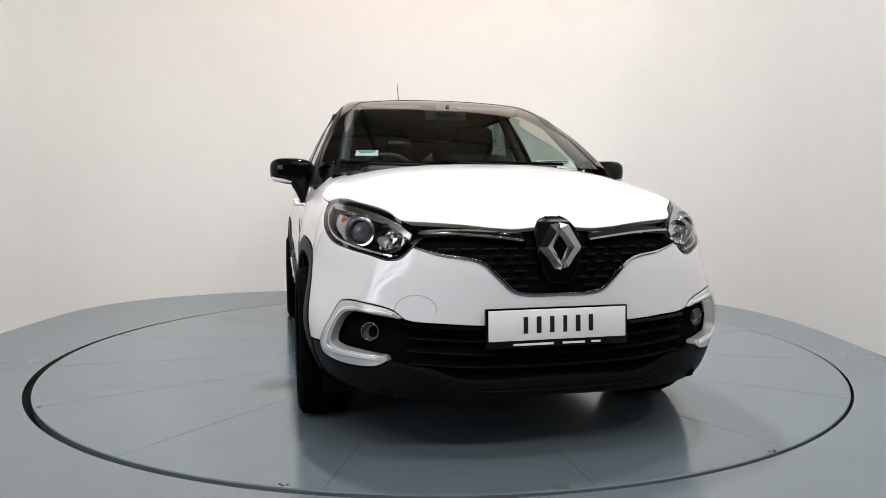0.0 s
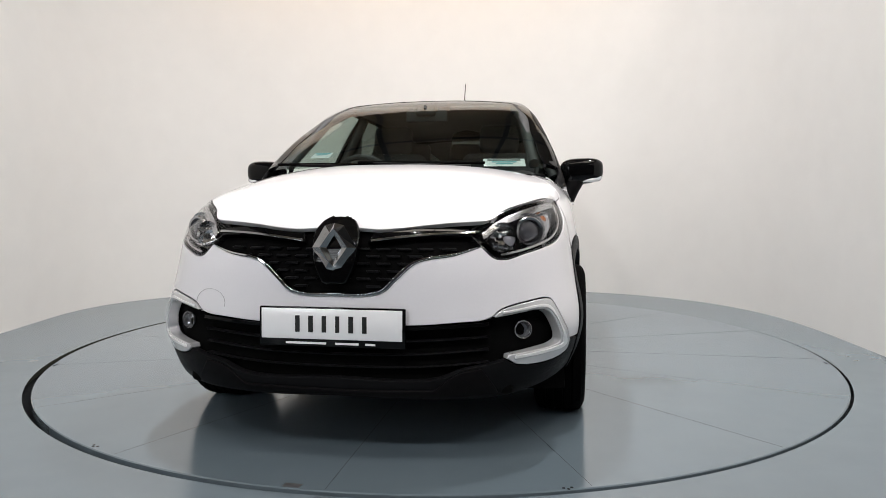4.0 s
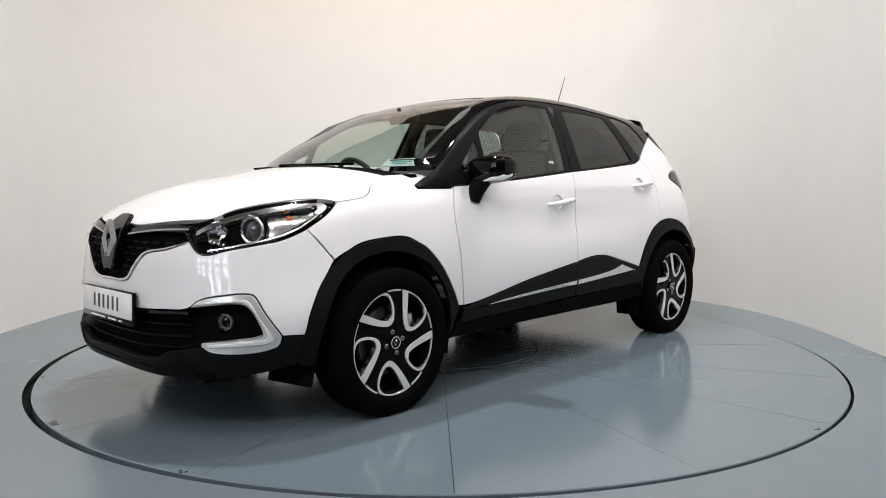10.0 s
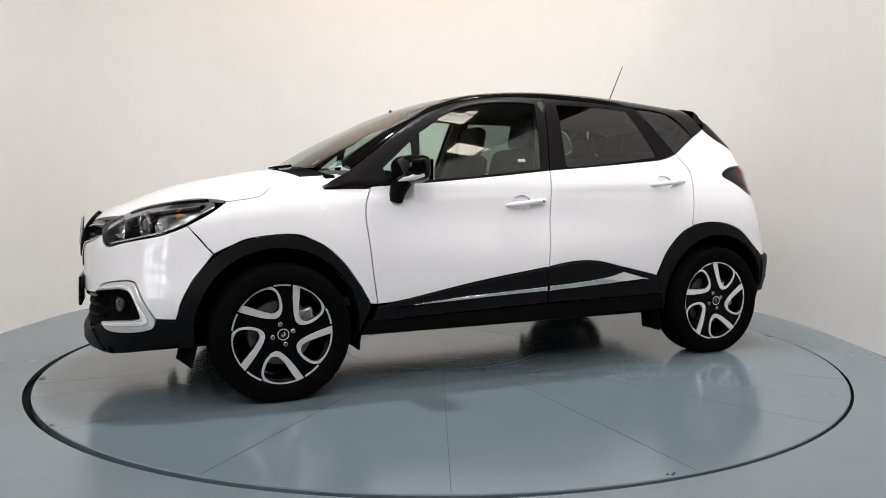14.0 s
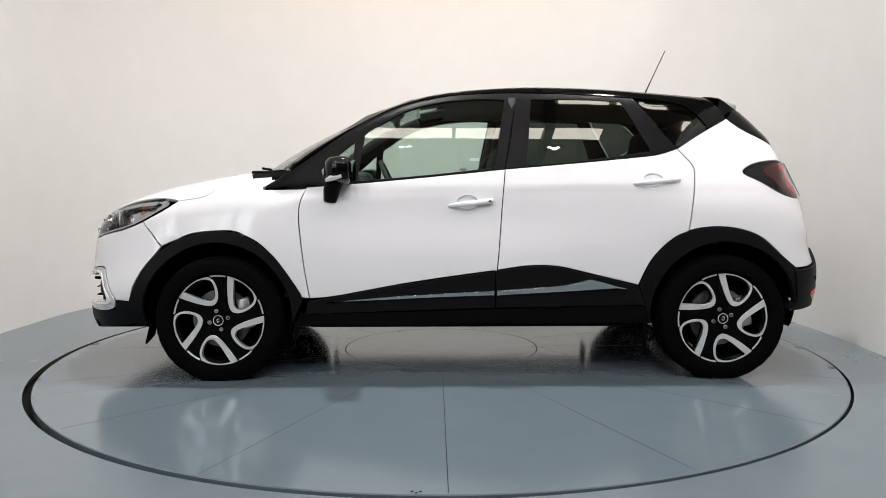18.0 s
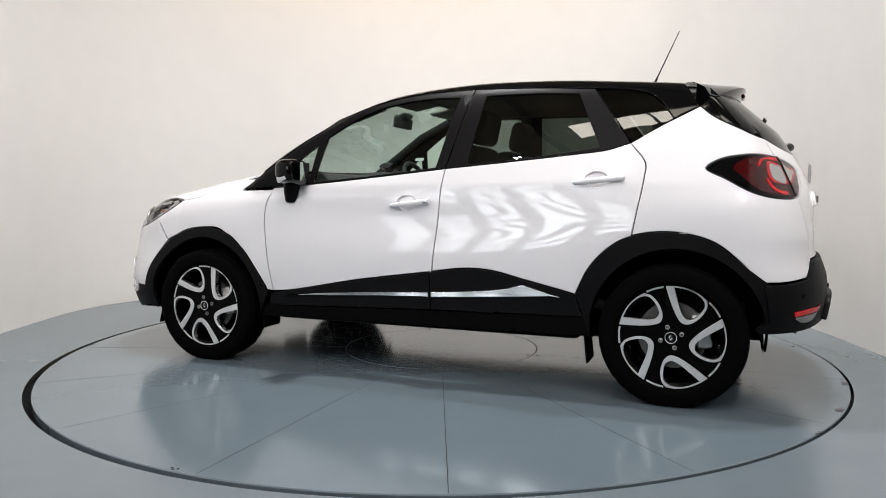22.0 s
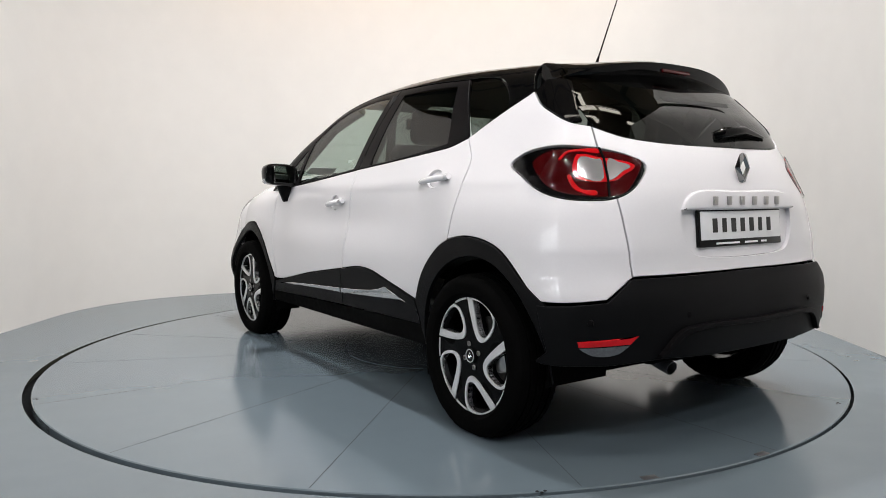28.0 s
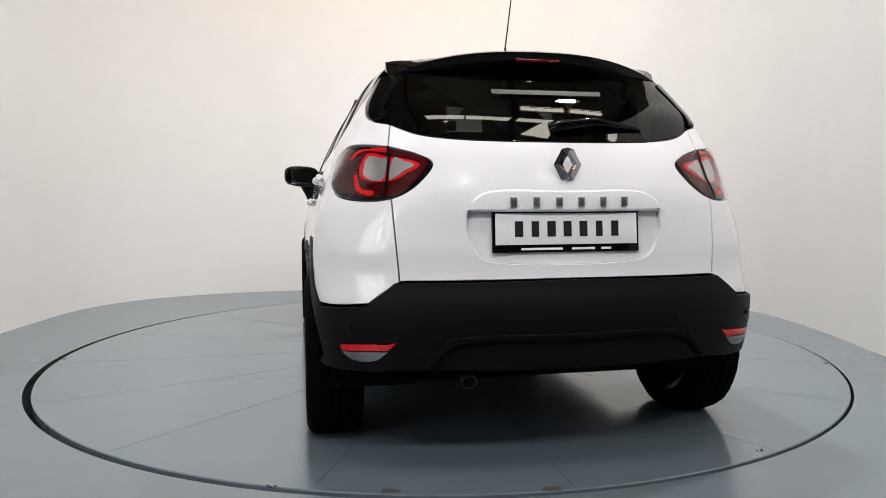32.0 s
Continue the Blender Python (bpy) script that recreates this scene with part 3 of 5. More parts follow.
both("door_cladding", CLADDING, on_side, C(SILL_R[0]) + SILL_R[1:-1] + C(SILL_R[-1]) + C(S(-0.90, 0.38)) + C(S(-0.125, 0.37)), lift=0.010, **low)
# blacker underbody material on the sill puts the shade there into its colour
both("shaded_sill_trim", LINER, on_side, C(S(0.88, 0.345)) + C(S(-0.92, 0.385)) + C(S(-0.935, 0.285)) + C(S(0.92, 0.272)), lift=0.002, **low)
both("door_moulding", CHROME, on_side, C(S(0.746, 0.405)) + [S(0.53, 0.428), S(0.188, 0.450)] + C(S(-0.118, 0.466)) + C(S(-0.118, 0.438)) + [S(0.19, 0.428), S(0.53, 0.412)], "bright chrome strip", lift=0.020, step=0.05, thick=0.012, edge=0.002)
both("door_moulding", CHROME, on_side, C(S(-0.128, 0.466)) + [S(-0.411, 0.487), S(-0.525, 0.502)] + C(S(-0.609, 0.523)) + C(S(-0.792, 0.474)) + C(S(-0.269, 0.444)) + C(S(-0.128, 0.438)), "bright chrome strip", lift=0.020, step=0.05, thick=0.012, edge=0.002)
lower_bumper = whole("lower_front_bumper", CLADDING, on_nose,
      [N(0, 0.31), N(30.3, 0.312), N(36.0, 0.345), N(43.0, 0.362)] + C(DRL_OUT[-1]) + DRL_OUT[-2:6:-1] + C(DRL_OUT[6]) + C(N(74.0, 0.407)) + C(N(76.0, 0.30)) + [N(66.0, 0.270), N(48, 0.232), N(30, 0.226), N(0, 0.235)], "grained black lower bumper", lift=0.0, step=0.04, thick=0.03)
whole("bumper_skid", TRIM_BLACK, on_nose, [N(0, 0.268)] + C(N(29, 0.272)) + [N(35.0, 0.330)] + C(N(41.0, 0.346)) + C(N(46.5, 0.250)) + [N(30, 0.240), N(0, 0.248)], lift=0.006, step=0.05, thick=0.02)
whole("intake_backing", LINER, on_nose, [N(0, 0.25)] + C(N(44, 0.25)) + C(N(64, 0.36)) + C(N(64, 0.55)) + C(N(40, 0.53)) + [N(0, 0.51)], lift=-0.05, step=0.06, thick=0.002)
for z0, z1 in ((0.472, 0.492), (0.428, 0.440), (0.385, 0.397), (0.340, 0.352)):
    whole("intake_slat", BLACK_GLOSS if z0 > 0.46 else CLADDING, on_nose, [N(0, z0), N(24, z0 + 0.004)] + C(N(43.5, z0 + 0.018)) + C(N(43.5, z1 + 0.016)) + [N(24, z1 + 0.003), N(0, z1)], lift=-0.006 if z0 > 0.46 else -0.02, step=0.05, thick=0.03)
rear_bumper = whole("rear_bumper", CLADDING, on_tail, [T(0, 0.662)] + C(T(53.2, 0.656)) + C(T(58.3, 0.580)) + [T(67.5, 0.567)] + C(S(-1.66, 0.562)) + C(S(-1.685, 0.40)) + [T(75, 0.36), T(61, 0.356), T(46, 0.372), T(30, 0.366), T(0, 0.362)], "grained black rear bumper", lift=0.016, step=0.04, thick=0.04)
whole("rear_bumper_insert", TRIM_BLACK, on_tail, [T(0, 0.488), T(34, 0.489), T(40.5, 0.470)] + C(T(46.5, 0.385)) + C(T(44.5, 0.383)) + [T(39.0, 0.450), T(33.5, 0.468), T(0, 0.467)], lift=0.036, step=0.05, thick=0.02)
whole("rear_underrun", LINER, on_tail, [T(0, 0.46)] + C(T(66, 0.46)) + C(T(62, 0.345)) + C(T(40, 0.335)) + [T(0, 0.33)], lift=-0.03, step=0.06, thick=0.002)

# dark shell behind the panels, so that joints read dark
both("inner_shell", LINER, on_side, C(S(0.93, 0.98)) + C(S(0.2, 1.03)) + C(S(-1.1, 1.13)) + C(S(-1.40, 1.20)) + C(S(-1.42, 0.80)) + arc(-1.303, 0.33, 0.46, 100, 10)[1:] + C(S(-0.83, 0.28)) + C(S(0.83, 0.28)) + arc(1.303, 0.33, 0.46, 170, 60), lift=-0.03, step=0.08, thick=0.002)
whole("inner_shell", LINER, on_nose, [N(0, 0.30)] + C(N(40, 0.30)) + C(N(60, 0.36)) + C(N(72, 0.62)) + C(N(86, 0.80)) + C(N(86, 0.90)) + C(N(60, 0.86)) + C(N(40, 0.80)) + [N(0, 0.80)], lift=-0.07, step=0.06, thick=0.002)
whole("inner_shell", LINER, on_tail, [T(0, 0.40)] + C(T(60, 0.45)) + C(T(70, 0.62)) + C(T(92, 0.86)) + C(T(92, 1.15)) + C(T(60, 1.15)) + [T(0, 1.10)], lift=-0.045, step=0.06, thick=0.002)

# black greenhouse
FRAME_TOP = [(0.800, 1.175), (0.660, 1.278), (0.528, 1.358), (0.347, 1.434), (0.104, 1.488), (-0.110, 1.503), (-0.262, 1.505)]
FRAME_TOP_R = [(-0.262, 1.505), (-0.561, 1.496), (-0.890, 1.474)]
PILLAR_IN = [(0.965, 0.652, 1.098), (0.900, 0.640, 1.152), (0.814, 0.622, 1.208), (0.539, 0.566, 1.372), (0.400, 0.530, 1.440), (0.250, 0.470, 1.490)]
roof = whole("roof", BLACK_GLOSS, on_roof, [(0.175, 0.0, 1.525), (0.19, 0.25, 1.515)] + C(PILLAR_IN[-1]) + PILLAR_IN[-2:0:-1] + C(PILLAR_IN[0]) + C((0.935, 0.742, 1.080)) + [S(*p) for p in FRAME_TOP] + [S(*p) for p in FRAME_TOP_R[1:]]
      + [S(-1.001, 1.466), S(-1.117, 1.446), S(-1.205, 1.390)] + C(S(-1.268, 1.303)) + C(D_EDGE[0]) + [(-1.33, 0.55, 1.44), (-1.28, 0.40, 1.49), (-1.26, 0.0, 1.50)], "gloss black roof", step=0.04, thick=0.02)
QUARTER = [S(*p) for p in ((0.770, 1.085), (0.605, 1.225), (0.622, 1.048), (0.760, 1.040))]
GLASS_F = [S(*p) for p in ((0.548, 1.270), (0.343, 1.392), (0.162, 1.444), (-0.050, 1.464), (-0.185, 1.460), (-0.119, 1.094), (0.201, 1.060), (0.586, 1.026))]
GLASS_R = [S(*p) for p in ((-0.335, 1.462), (-0.600, 1.460), (-0.815, 1.448), (-0.940, 1.178), (-0.552, 1.128), (-0.292, 1.106))]
GLASS_Q = [S(*p) for p in ((-0.910, 1.462), (-1.001, 1.458), (-1.117, 1.438), (-1.200, 1.384), (-1.262, 1.306), (-1.090, 1.203))]


def cornered(pts):
    return [q for p in pts for q in C(p)]


both("front_window_frame", TRIM_BLACK, on_side, C(S(1.064, 0.986)) + [S(1.066, 0.996)] + C(S(0.934, 1.080)) + [S(*p) for p in FRAME_TOP[:-1]] + C(S(*FRAME_TOP[-1])) + C(DOOR_MID[-1]) + BELT_F[-2:0:-1] + [S(0.845, 0.996)],
     "satin black window frame", holes=[cornered(QUARTER), cornered(GLASS_F[:1]) + GLASS_F[1:4] + cornered(GLASS_F[4:6]) + [GLASS_F[6]] + C(GLASS_F[7])], step=0.035, lift=-0.002)
both("rear_window_frame", TRIM_BLACK, on_side, C(S(*FRAME_TOP_R[0])) + [S(*FRAME_TOP_R[1])] + C(S(*FRAME_TOP_R[2])) + C(DOOR_TRAIL[-1]) + BELT_R[-2:0:-1] + C(DOOR_MID[-1]), "satin black window frame",
     holes=[C(GLASS_R[0]) + [GLASS_R[1]] + C(GLASS_R[2]) + C(GLASS_R[3]) + [GLASS_R[4]] + C(GLASS_R[5])], step=0.035, lift=-0.002)
pane = dict(step=0.05, thick=0.003, lift=-0.005, edge=0.0005, gap=-0.004, fn=skin_high)
both("quarter_light", GLASS_CLEAR, on_side, cornered(QUARTER), "clear green-tinted glass", **pane)
both("front_window", GLASS_CLEAR, on_side, C(GLASS_F[0]) + GLASS_F[1:4] + cornered(GLASS_F[4:6]) + [GLASS_F[6]] + C(GLASS_F[7]), "clear green-tinted glass", **pane)
both("rear_window", GLASS_DARK, on_side, C(GLASS_R[0]) + [GLASS_R[1]] + C(GLASS_R[2]) + C(GLASS_R[3]) + [GLASS_R[4]] + C(GLASS_R[5]), "dark privacy glass", **pane)
both("rear_quarter_window", GLASS_DARK, on_side, C(GLASS_Q[0]) + GLASS_Q[1:4] + C(GLASS_Q[4]) + C(GLASS_Q[5]), "dark privacy glass", **pane)
windscreen = whole("windscreen", GLASS_SCREEN, on_roof, [(0.177, 0.0, 1.525), (0.192, 0.25, 1.515)] + C(PILLAR_IN[-1]) + PILLAR_IN[-2:0:-1] + C((0.990, 0.645, 1.080)) + [(1.06, 0.5, 1.08), (1.12, 0.25, 1.08), (1.14, 0.0, 1.08)], "laminated windscreen", step=0.05, thick=0.004, lift=-0.002, edge=0.0005, gap=0.0)
rear_glass = whole("tailgate_glass", GLASS_TAIL, on_back, [B(0, 1.139), B(0.191, 1.140), B(0.382, 1.149), B(0.493, 1.167)] + [B(0.565, 1.200), B(0.585, 1.25), B(0.565, 1.36), B(0.52, 1.45), B(0.3, 1.475), B(0, 1.48)], "dark tinted tailgate glass", step=0.05, thick=0.004, lift=-0.004, edge=0.001, gap=0.0)

# door handles over their bowls
for door_l, door_r, ring, (xa, za), (xb, zb) in ((front_door, front_door_r, BOWL_F, (0.114, 0.896), (-0.111, 0.920)), (rear_door, rear_door_r, BOWL_R, (-0.837, 1.006), (-1.071, 1.029))):
    for f, door in ((1, door_l), (-1, door_r)):
        part("handle_bowl", sheet(line_on(on_side, ring), on_side, flip=f, lift=-0.015, step=0.02, thick=0.002, edge=0.001, gap=-0.003), WHITE_PAINT, door)
        pts, rad = [], []
        for i in range(13):
            t = i / 12
            x, y, z = S(xa + (xb - xa) * t, za + (zb - za) * t)
            lift = 0.030 * math.sin(math.pi * min(max(t * 1.15, 0), 1)) ** 0.45 if t < 0.87 else 0.026
            pts.append((x, (y + lift - 0.006) * f, z))
            rad.append(0.009 + 0.005 * min(1, t * 4) * (1 if t < 0.96 else 0.75))
        part("door_handle", tube(pts, rad, 12), WHITE_PAINT, door, "white pull handle")
        if door in (front_door, front_door_r):
            x, y, z = S(xb + 0.018, zb - 0.004)
            part("lock_barrel", lathe([(0.009, 0), (0.009, 0.004), (0.004, 0.005), (0, 0.003)], 16, m=pose(x, (y + 0.034) * f, z, -90 * f)), SATIN_CHROME, door)

# headlights
for f in (1, -1):
    lamp = part("headlight", sheet(line_on(on_nose, HEADLIGHT), on_nose, flip=f, step=0.03, thick=0.004, edge=0.002, gap=0.003), LENS, car, "clear headlight with round projector")
    part("lamp_bowl", sheet(line_on(on_nose, HEADLIGHT), on_nose, flip=f, lift=-0.075, step=0.04, thick=0.002, edge=0.001, gap=-0.012), LAMP_BLACK, lamp)
    part("lamp_rim", sheet(line_on(on_nose, HEADLIGHT), on_nose, flip=f, lift=-0.004, step=0.03, thick=0.07, edge=0.001, gap=0.001,
         holes=[line_on(on_nose, [N(64 + 0.972 * (p.u - 64), 0.835 + 0.955 * (p.v - 0.835)) for p in HEADLIGHT])]), LAMP_BLACK, lamp)
    strip = [N(d, z - 0.006) for d, z in ((44.5, 0.824), (50, 0.860), (57, 0.889), (69, 0.919), (80, 0.933))]
    strip2 = [N(d, z - 0.027) for d, z in ((80, 0.933), (69, 0.919), (57, 0.889), (50, 0.860), (44.5, 0.822))]
    part("chrome_brow", sheet(line_on(on_nose, C(strip[0]) + strip[1:-1] + C(strip[-1]) + C(strip2[0]) + strip2[1:-1] + C(strip2[-1])), on_nose, flip=f, lift=-0.008, step=0.03, thick=0.02, gap=0), BROW_SILVER, lamp)
    low = ((48.5, 0.731), (54.8, 0.746), (61.5, 0.764), (68.6, 0.786), (75.0, 0.821), (82.0, 0.878))
    low1 = [N(d, z + 0.013) for d, z in low]
    low2 = [N(d, z + 0.004) for d, z in low[::-1]]
    part("chrome_edge", sheet(line_on(on_nose, C(low1[0]) + low1[1:-1] + C(low1[-1]) + C(low2[0]) + low2[1:-1] + C(low2[-1])), on_nose, flip=f, lift=-0.012, step=0.03, thick=0.01, edge=0.001, gap=0), BROW_SILVER, lamp)

    end_out, end_in = ((79.5, 0.925), (84.5, 0.926), (85.0, 0.912), (81.5, 0.877)), ((79.8, 0.886), (82.0, 0.908), (81.5, 0.916), (79.5, 0.917))
    part("chrome_end", sheet(line_on(on_nose, C(N(*end_out[0])) + [N(*p) for p in end_out[1:3]] + C(N(*end_out[3])) + C(N(*end_in[0])) + [N(*p) for p in end_in[1:3]] + C(N(*end_in[3]))), on_nose, flip=f, lift=-0.012, step=0.03, thick=0.01, edge=0.001, gap=0), BROW_SILVER, lamp)

    def aim(deg, z, deep, yaw):
        x, y, zz = N(deg, z)
        d = Vector((math.cos(radians(yaw)), math.sin(radians(yaw)) * f, 0))
        m = d.to_track_quat("Z", "Y").to_matrix().to_4x4()
        return Matrix.Translation(Vector((x, y * f, zz)) - d * deep) @ m

    part("projector_ring", lathe([(0.040, 0.0), (0.052, 0.012), (0.055, 0.020), (0.052, 0.026), (0.044, 0.024), (0.040, 0.010)], 40, m=aim(60.0, 0.815, 0.055, 22)), BROW_SILVER, lamp)
    part("projector_lens", lathe([(0.041, 0.006), (0.036, 0.016), (0.025, 0.024), (0.012, 0.028), (0, 0.029)], 32, m=aim(60.0, 0.815, 0.055, 22)), PROJECTOR_GLASS, lamp)
    part("projector_bowl", lathe([(0.068, 0.004), (0.056, -0.004), (0.040, -0.010)], 32, m=aim(60.0, 0.815, 0.055, 22)), SATIN_CHROME, lamp)
    part("reflector", lathe([(0.056, 0.014), (0.051, 0.0), (0.036, -0.018), (0.016, -0.030), (0, -0.032)], 14, m=aim(50.0, 0.797, 0.046, 14)), CHROME, lamp)
    part("bulb", lathe([(0.006, -0.02), (0.007, 0.0), (0.004, 0.006), (0, 0.007)], 12, m=aim(49.6, 0.800, 0.046, 14)), LAMP_WHITE, lamp)
    part("indicator", lathe([(0.018, 0.0), (0.012, 0.010), (0, 0.014)], 14, m=aim(71.0, 0.852, 0.055, 45)), AMBER, lamp)
    part("side_reflector", sheet(line_on(on_nose, [N(*p) for p in ((65, 0.886), (80, 0.912), (83, 0.906), (76, 0.850), (70, 0.812), (65, 0.808))]), on_nose, flip=f, lift=-0.035, step=0.03, thick=0.01), LAMP_SMOKE, lamp)
    for i in range(4):
        d, z = 51.5 + 1.4 * i, 0.770 - 0.004 * i
        part("lamp_facet", box(0.014, 0.012, 0.010, aim(d - 4, z, 0.05, 18) @ pose(0, 0, 0.01), 0.002), CHROME, lamp)

    # daytime light bracket and fog lamp
    br = part("drl_bracket", sheet(line_on(on_nose, C(DRL_OUT[0]) + DRL_OUT[1:6] + C(DRL_OUT[6]) + DRL_OUT[7:-1] + C(DRL_OUT[-1]) + C(DRL_IN[0]) + DRL_IN[1:-1] + C(DRL_IN[-1])), on_nose, flip=f, lift=0.004, step=0.025, thick=0.04, edge=0.005), DRL_SILVER, car, "C-shaped silver daytime light bracket")
    mid_o = [N(*p) for p in ((46.5, 0.541), (52.9, 0.552), (58.4, 0.556), (60.6, 0.541), (62.6, 0.486), (65.8, 0.408), (64.7, 0.393), (59.7, 0.384), (49.2, 0.373))]
    mid_i = [N(*p) for p in ((49.5, 0.385), (55.5, 0.392), (61.6, 0.401), (64.2, 0.415), (62.0, 0.490), (60.0, 0.532), (57.5, 0.546), (52.0, 0.541), (46.5, 0.532))]
    part("drl_lens", sheet(line_on(on_nose, C(mid_o[0]) + mid_o[1:-1] + C(mid_o[-1]) + C(mid_i[0]) + mid_i[1:-1] + C(mid_i[-1])), on_nose, flip=f, lift=0.010, step=0.03, thick=0.01, edge=0.002, gap=0), LAMP_WHITE, br)
    x, y, z = 1.972, 0.648 * f, 0.467
    fog = part("fog_lamp", lathe([(0.030, -0.01), (0.033, 0.0), (0.033, 0.006), (0.030, 0.008), (0.028, -0.004), (0.02, -0.012), (0, -0.016)], 28, m=Matrix.Translation((x, y, z)) @ Vector((0.93, 0.36 * f, 0)).to_track_quat("Z", "Y").to_matrix().to_4x4()), CLEAR_REFLECTOR, car, "small round fog lamp")
    part("fog_lens", lathe([(0.030, 0.006), (0.02, 0.012), (0, 0.014)], 24, m=Matrix.Translation((x, y, z)) @ Vector((0.93, 0.36 * f, 0)).to_track_quat("Z", "Y").to_matrix().to_4x4()), LENS, fog)
    part("fog_bezel", sheet(line_on(on_nose, [N(*p) for p in ((48.0, 0.515), (57.0, 0.530), (59.5, 0.512), (60.8, 0.440), (58.5, 0.416), (48.0, 0.405))]), on_nose, flip=f, lift=-0.075, step=0.03, thick=0.004), CLADDING, fog)

# radiator grille
grille_line = GRILLE_TOP[:-1] + C(GRILLE_TOP[-1]) + C(GRILLE_LOW[-1]) + GRILLE_LOW[-2::-1]
grille = whole("grille", LINER, on_nose, grille_line, "black radiator grille with staggered slats", lift=-0.032, step=0.05, thick=0.002, gap=-0.01)
top1 = GRILLE_TOP[3:-1] + [N(41.6, 0.832)]
top2 = [N(41.8, 0.802), N(32, 0.806), (N(20.6, 0.796)), N(13, 0.788), N(10.2, 0.782)]
for f in (1, -1):
    part("grille_bar", sheet(line_on(on_nose, C(top1[0]) + top1[1:-1] + C(top1[-1]) + C(top2[0]) + top2[1:-1] + C(top2[-1])), on_nose, flip=f, lift=0.0, step=0.03, thick=0.03, edge=0.004), BLACK_GLOSS, grille)
    s1 = [N(d, z) for d, z in ((11.5, 0.794), (20.6, 0.806), (32, 0.817), (42.5, 0.820))]
    s2 = [N(d, z - 0.008) for d, z in ((42.5, 0.820), (32, 0.817), (20.6, 0.806), (11.5, 0.794))]
    part("grille_strip", sheet(line_on(on_nose, C(s1[0]) + s1[1:-1] + C(s1[-1]) + C(s2[0]) + s2[1:-1] + C(s2[-1])), on_nose, flip=f, lift=0.005, step=0.04, thick=0.006, edge=0.0015, gap=0), DARK_CHROME, grille)
    for row in range(6):
        z = 0.768 - 0.028 * row
        dmax = float(np.interp(z, (0.61, 0.65, 0.71, 0.73, 0.78), (13.5, 18.2, 23.5, 28.5, 41.0)))
        d = 6.3 + (3.2 if row % 2 else 0)
        while d < dmax - 2:
            w = min(4.2, dmax - 1.6 - d)
            part("grille_slat", sheet(line_on(on_nose, cornered([N(d, z + 0.005), N(d + w, z + 0.005), N(d + w + 0.5, z - 0.004), N(d + 0.5, z - 0.004)]), 2), on_nose, flip=f, lift=-0.018, step=0.05, thick=0.012, edge=0.003, gap=0), CLADDING, grille)
            d += 6.4
chrome_low = GRILLE_LOW[:]
inner_low = [N(43.0, 0.7715)] + [N(d, z + 0.006) for d, z in ((34.8, 0.740), (26.8, 0.726), (23.0, 0.708), (18.0, 0.656), (14.8, 0.619), (10.0, 0.603), (0, 0.602))]
whole("grille_moulding", CHROME, on_nose, chrome_low[:-1] + C(chrome_low[-1]) + C(inner_low[0]) + inner_low[1:], "thin chrome moulding", lift=0.006, step=0.03, thick=0.03, edge=0.002, gap=0)
shield = [N(d, z) for d, z in ((0, 0.866), (4.2, 0.864), (6.6, 0.845), (7.9, 0.805), (7.4, 0.745), (4.6, 0.655), (3.4, 0.640), (0, 0.640))]
whole("emblem_shield", BLACK_GLOSS, on_nose, [shield[0]] + C(shield[1]) + [shield[2], shield[3]] + shield[4:], "gloss black surround", lift=0.017, step=0.03, thick=0.04, edge=0.008, gap=0)


def diamond(w, h, deep, m):
    """A faceted open diamond badge."""
    bm = bmesh.new()
    corner = ((0, 1), (0.28, 0.78), (1, 0), (0.28, -0.78), (0, -1), (-0.28, -0.78), (-1, 0), (-0.28, 0.78))
    outer = [bm.verts.new((x * w * (1.0 if abs(x) > 0.5 else 1.55 if x else 0), min(max(y, -0.86), 0.86) * h, 0)) for x, y in corner]
    ridge = [bm.verts.new((x * w * 0.62, y * h * 0.66, deep)) for x, y in corner]
    inner = [bm.verts.new((x * w * 0.34, y * h * 0.42, 0.1 * deep)) for x, y in corner]
    for a, b in ((outer, ridge), (ridge, inner)):
        for i in range(8):
            j = (i + 1) % 8
            bm.faces.new((a[j], a[i], b[i], b[j]))
    bm.normal_update()
    bm.transform(m)
    return bm


part("emblem", diamond(0.080, 0.100, 0.012, Matrix(((0, 0, 1, 2.145), (1, 0, 0, 0), (0, 1, 0, 0.768), (0, 0, 0, 1))) @ pose(0, 0, 0, -6)), DARK_CHROME, car, "chrome diamond badge")
part("emblem", diamond(0.050, 0.068, 0.010, Matrix(((0, 0, -1, -1.892), (-1, 0, 0, 0), (0, 1, 0, 1.053), (0, 0, 0, 1)))), DARK_CHROME, tailgate, "chrome diamond badge")

# plates, their wording as plain bars
def plate(name, m, widths, letter_h, total):
    holder = part(name, box(0.532, 0.140, 0.016, m, 0.005), BLACK_GLOSS, car, "white show plate in a black holder")
    part("plate_face", box(0.512, 0.107, 0.004, m @ pose(0, 0.0105, 0.010), 0.0015), PLATE_WHITE, holder)
    x = -total / 2
    step = total / len(widths)
    for w in widths:
        part("letter_bar", box(step * w, letter_h, 0.001, m @ pose(x + step / 2, 0.0105, 0.0128)), INK, holder)
        x += step
    for cx, w in ((-0.062, 0.148), (0.088, 0.084), (0.172, 0.036)):
        part("dealer_bar", box(w, 0.0075, 0.001, m @ pose(cx - 0.03, -0.0575, 0.0088)), PRINT_WHITE, holder)


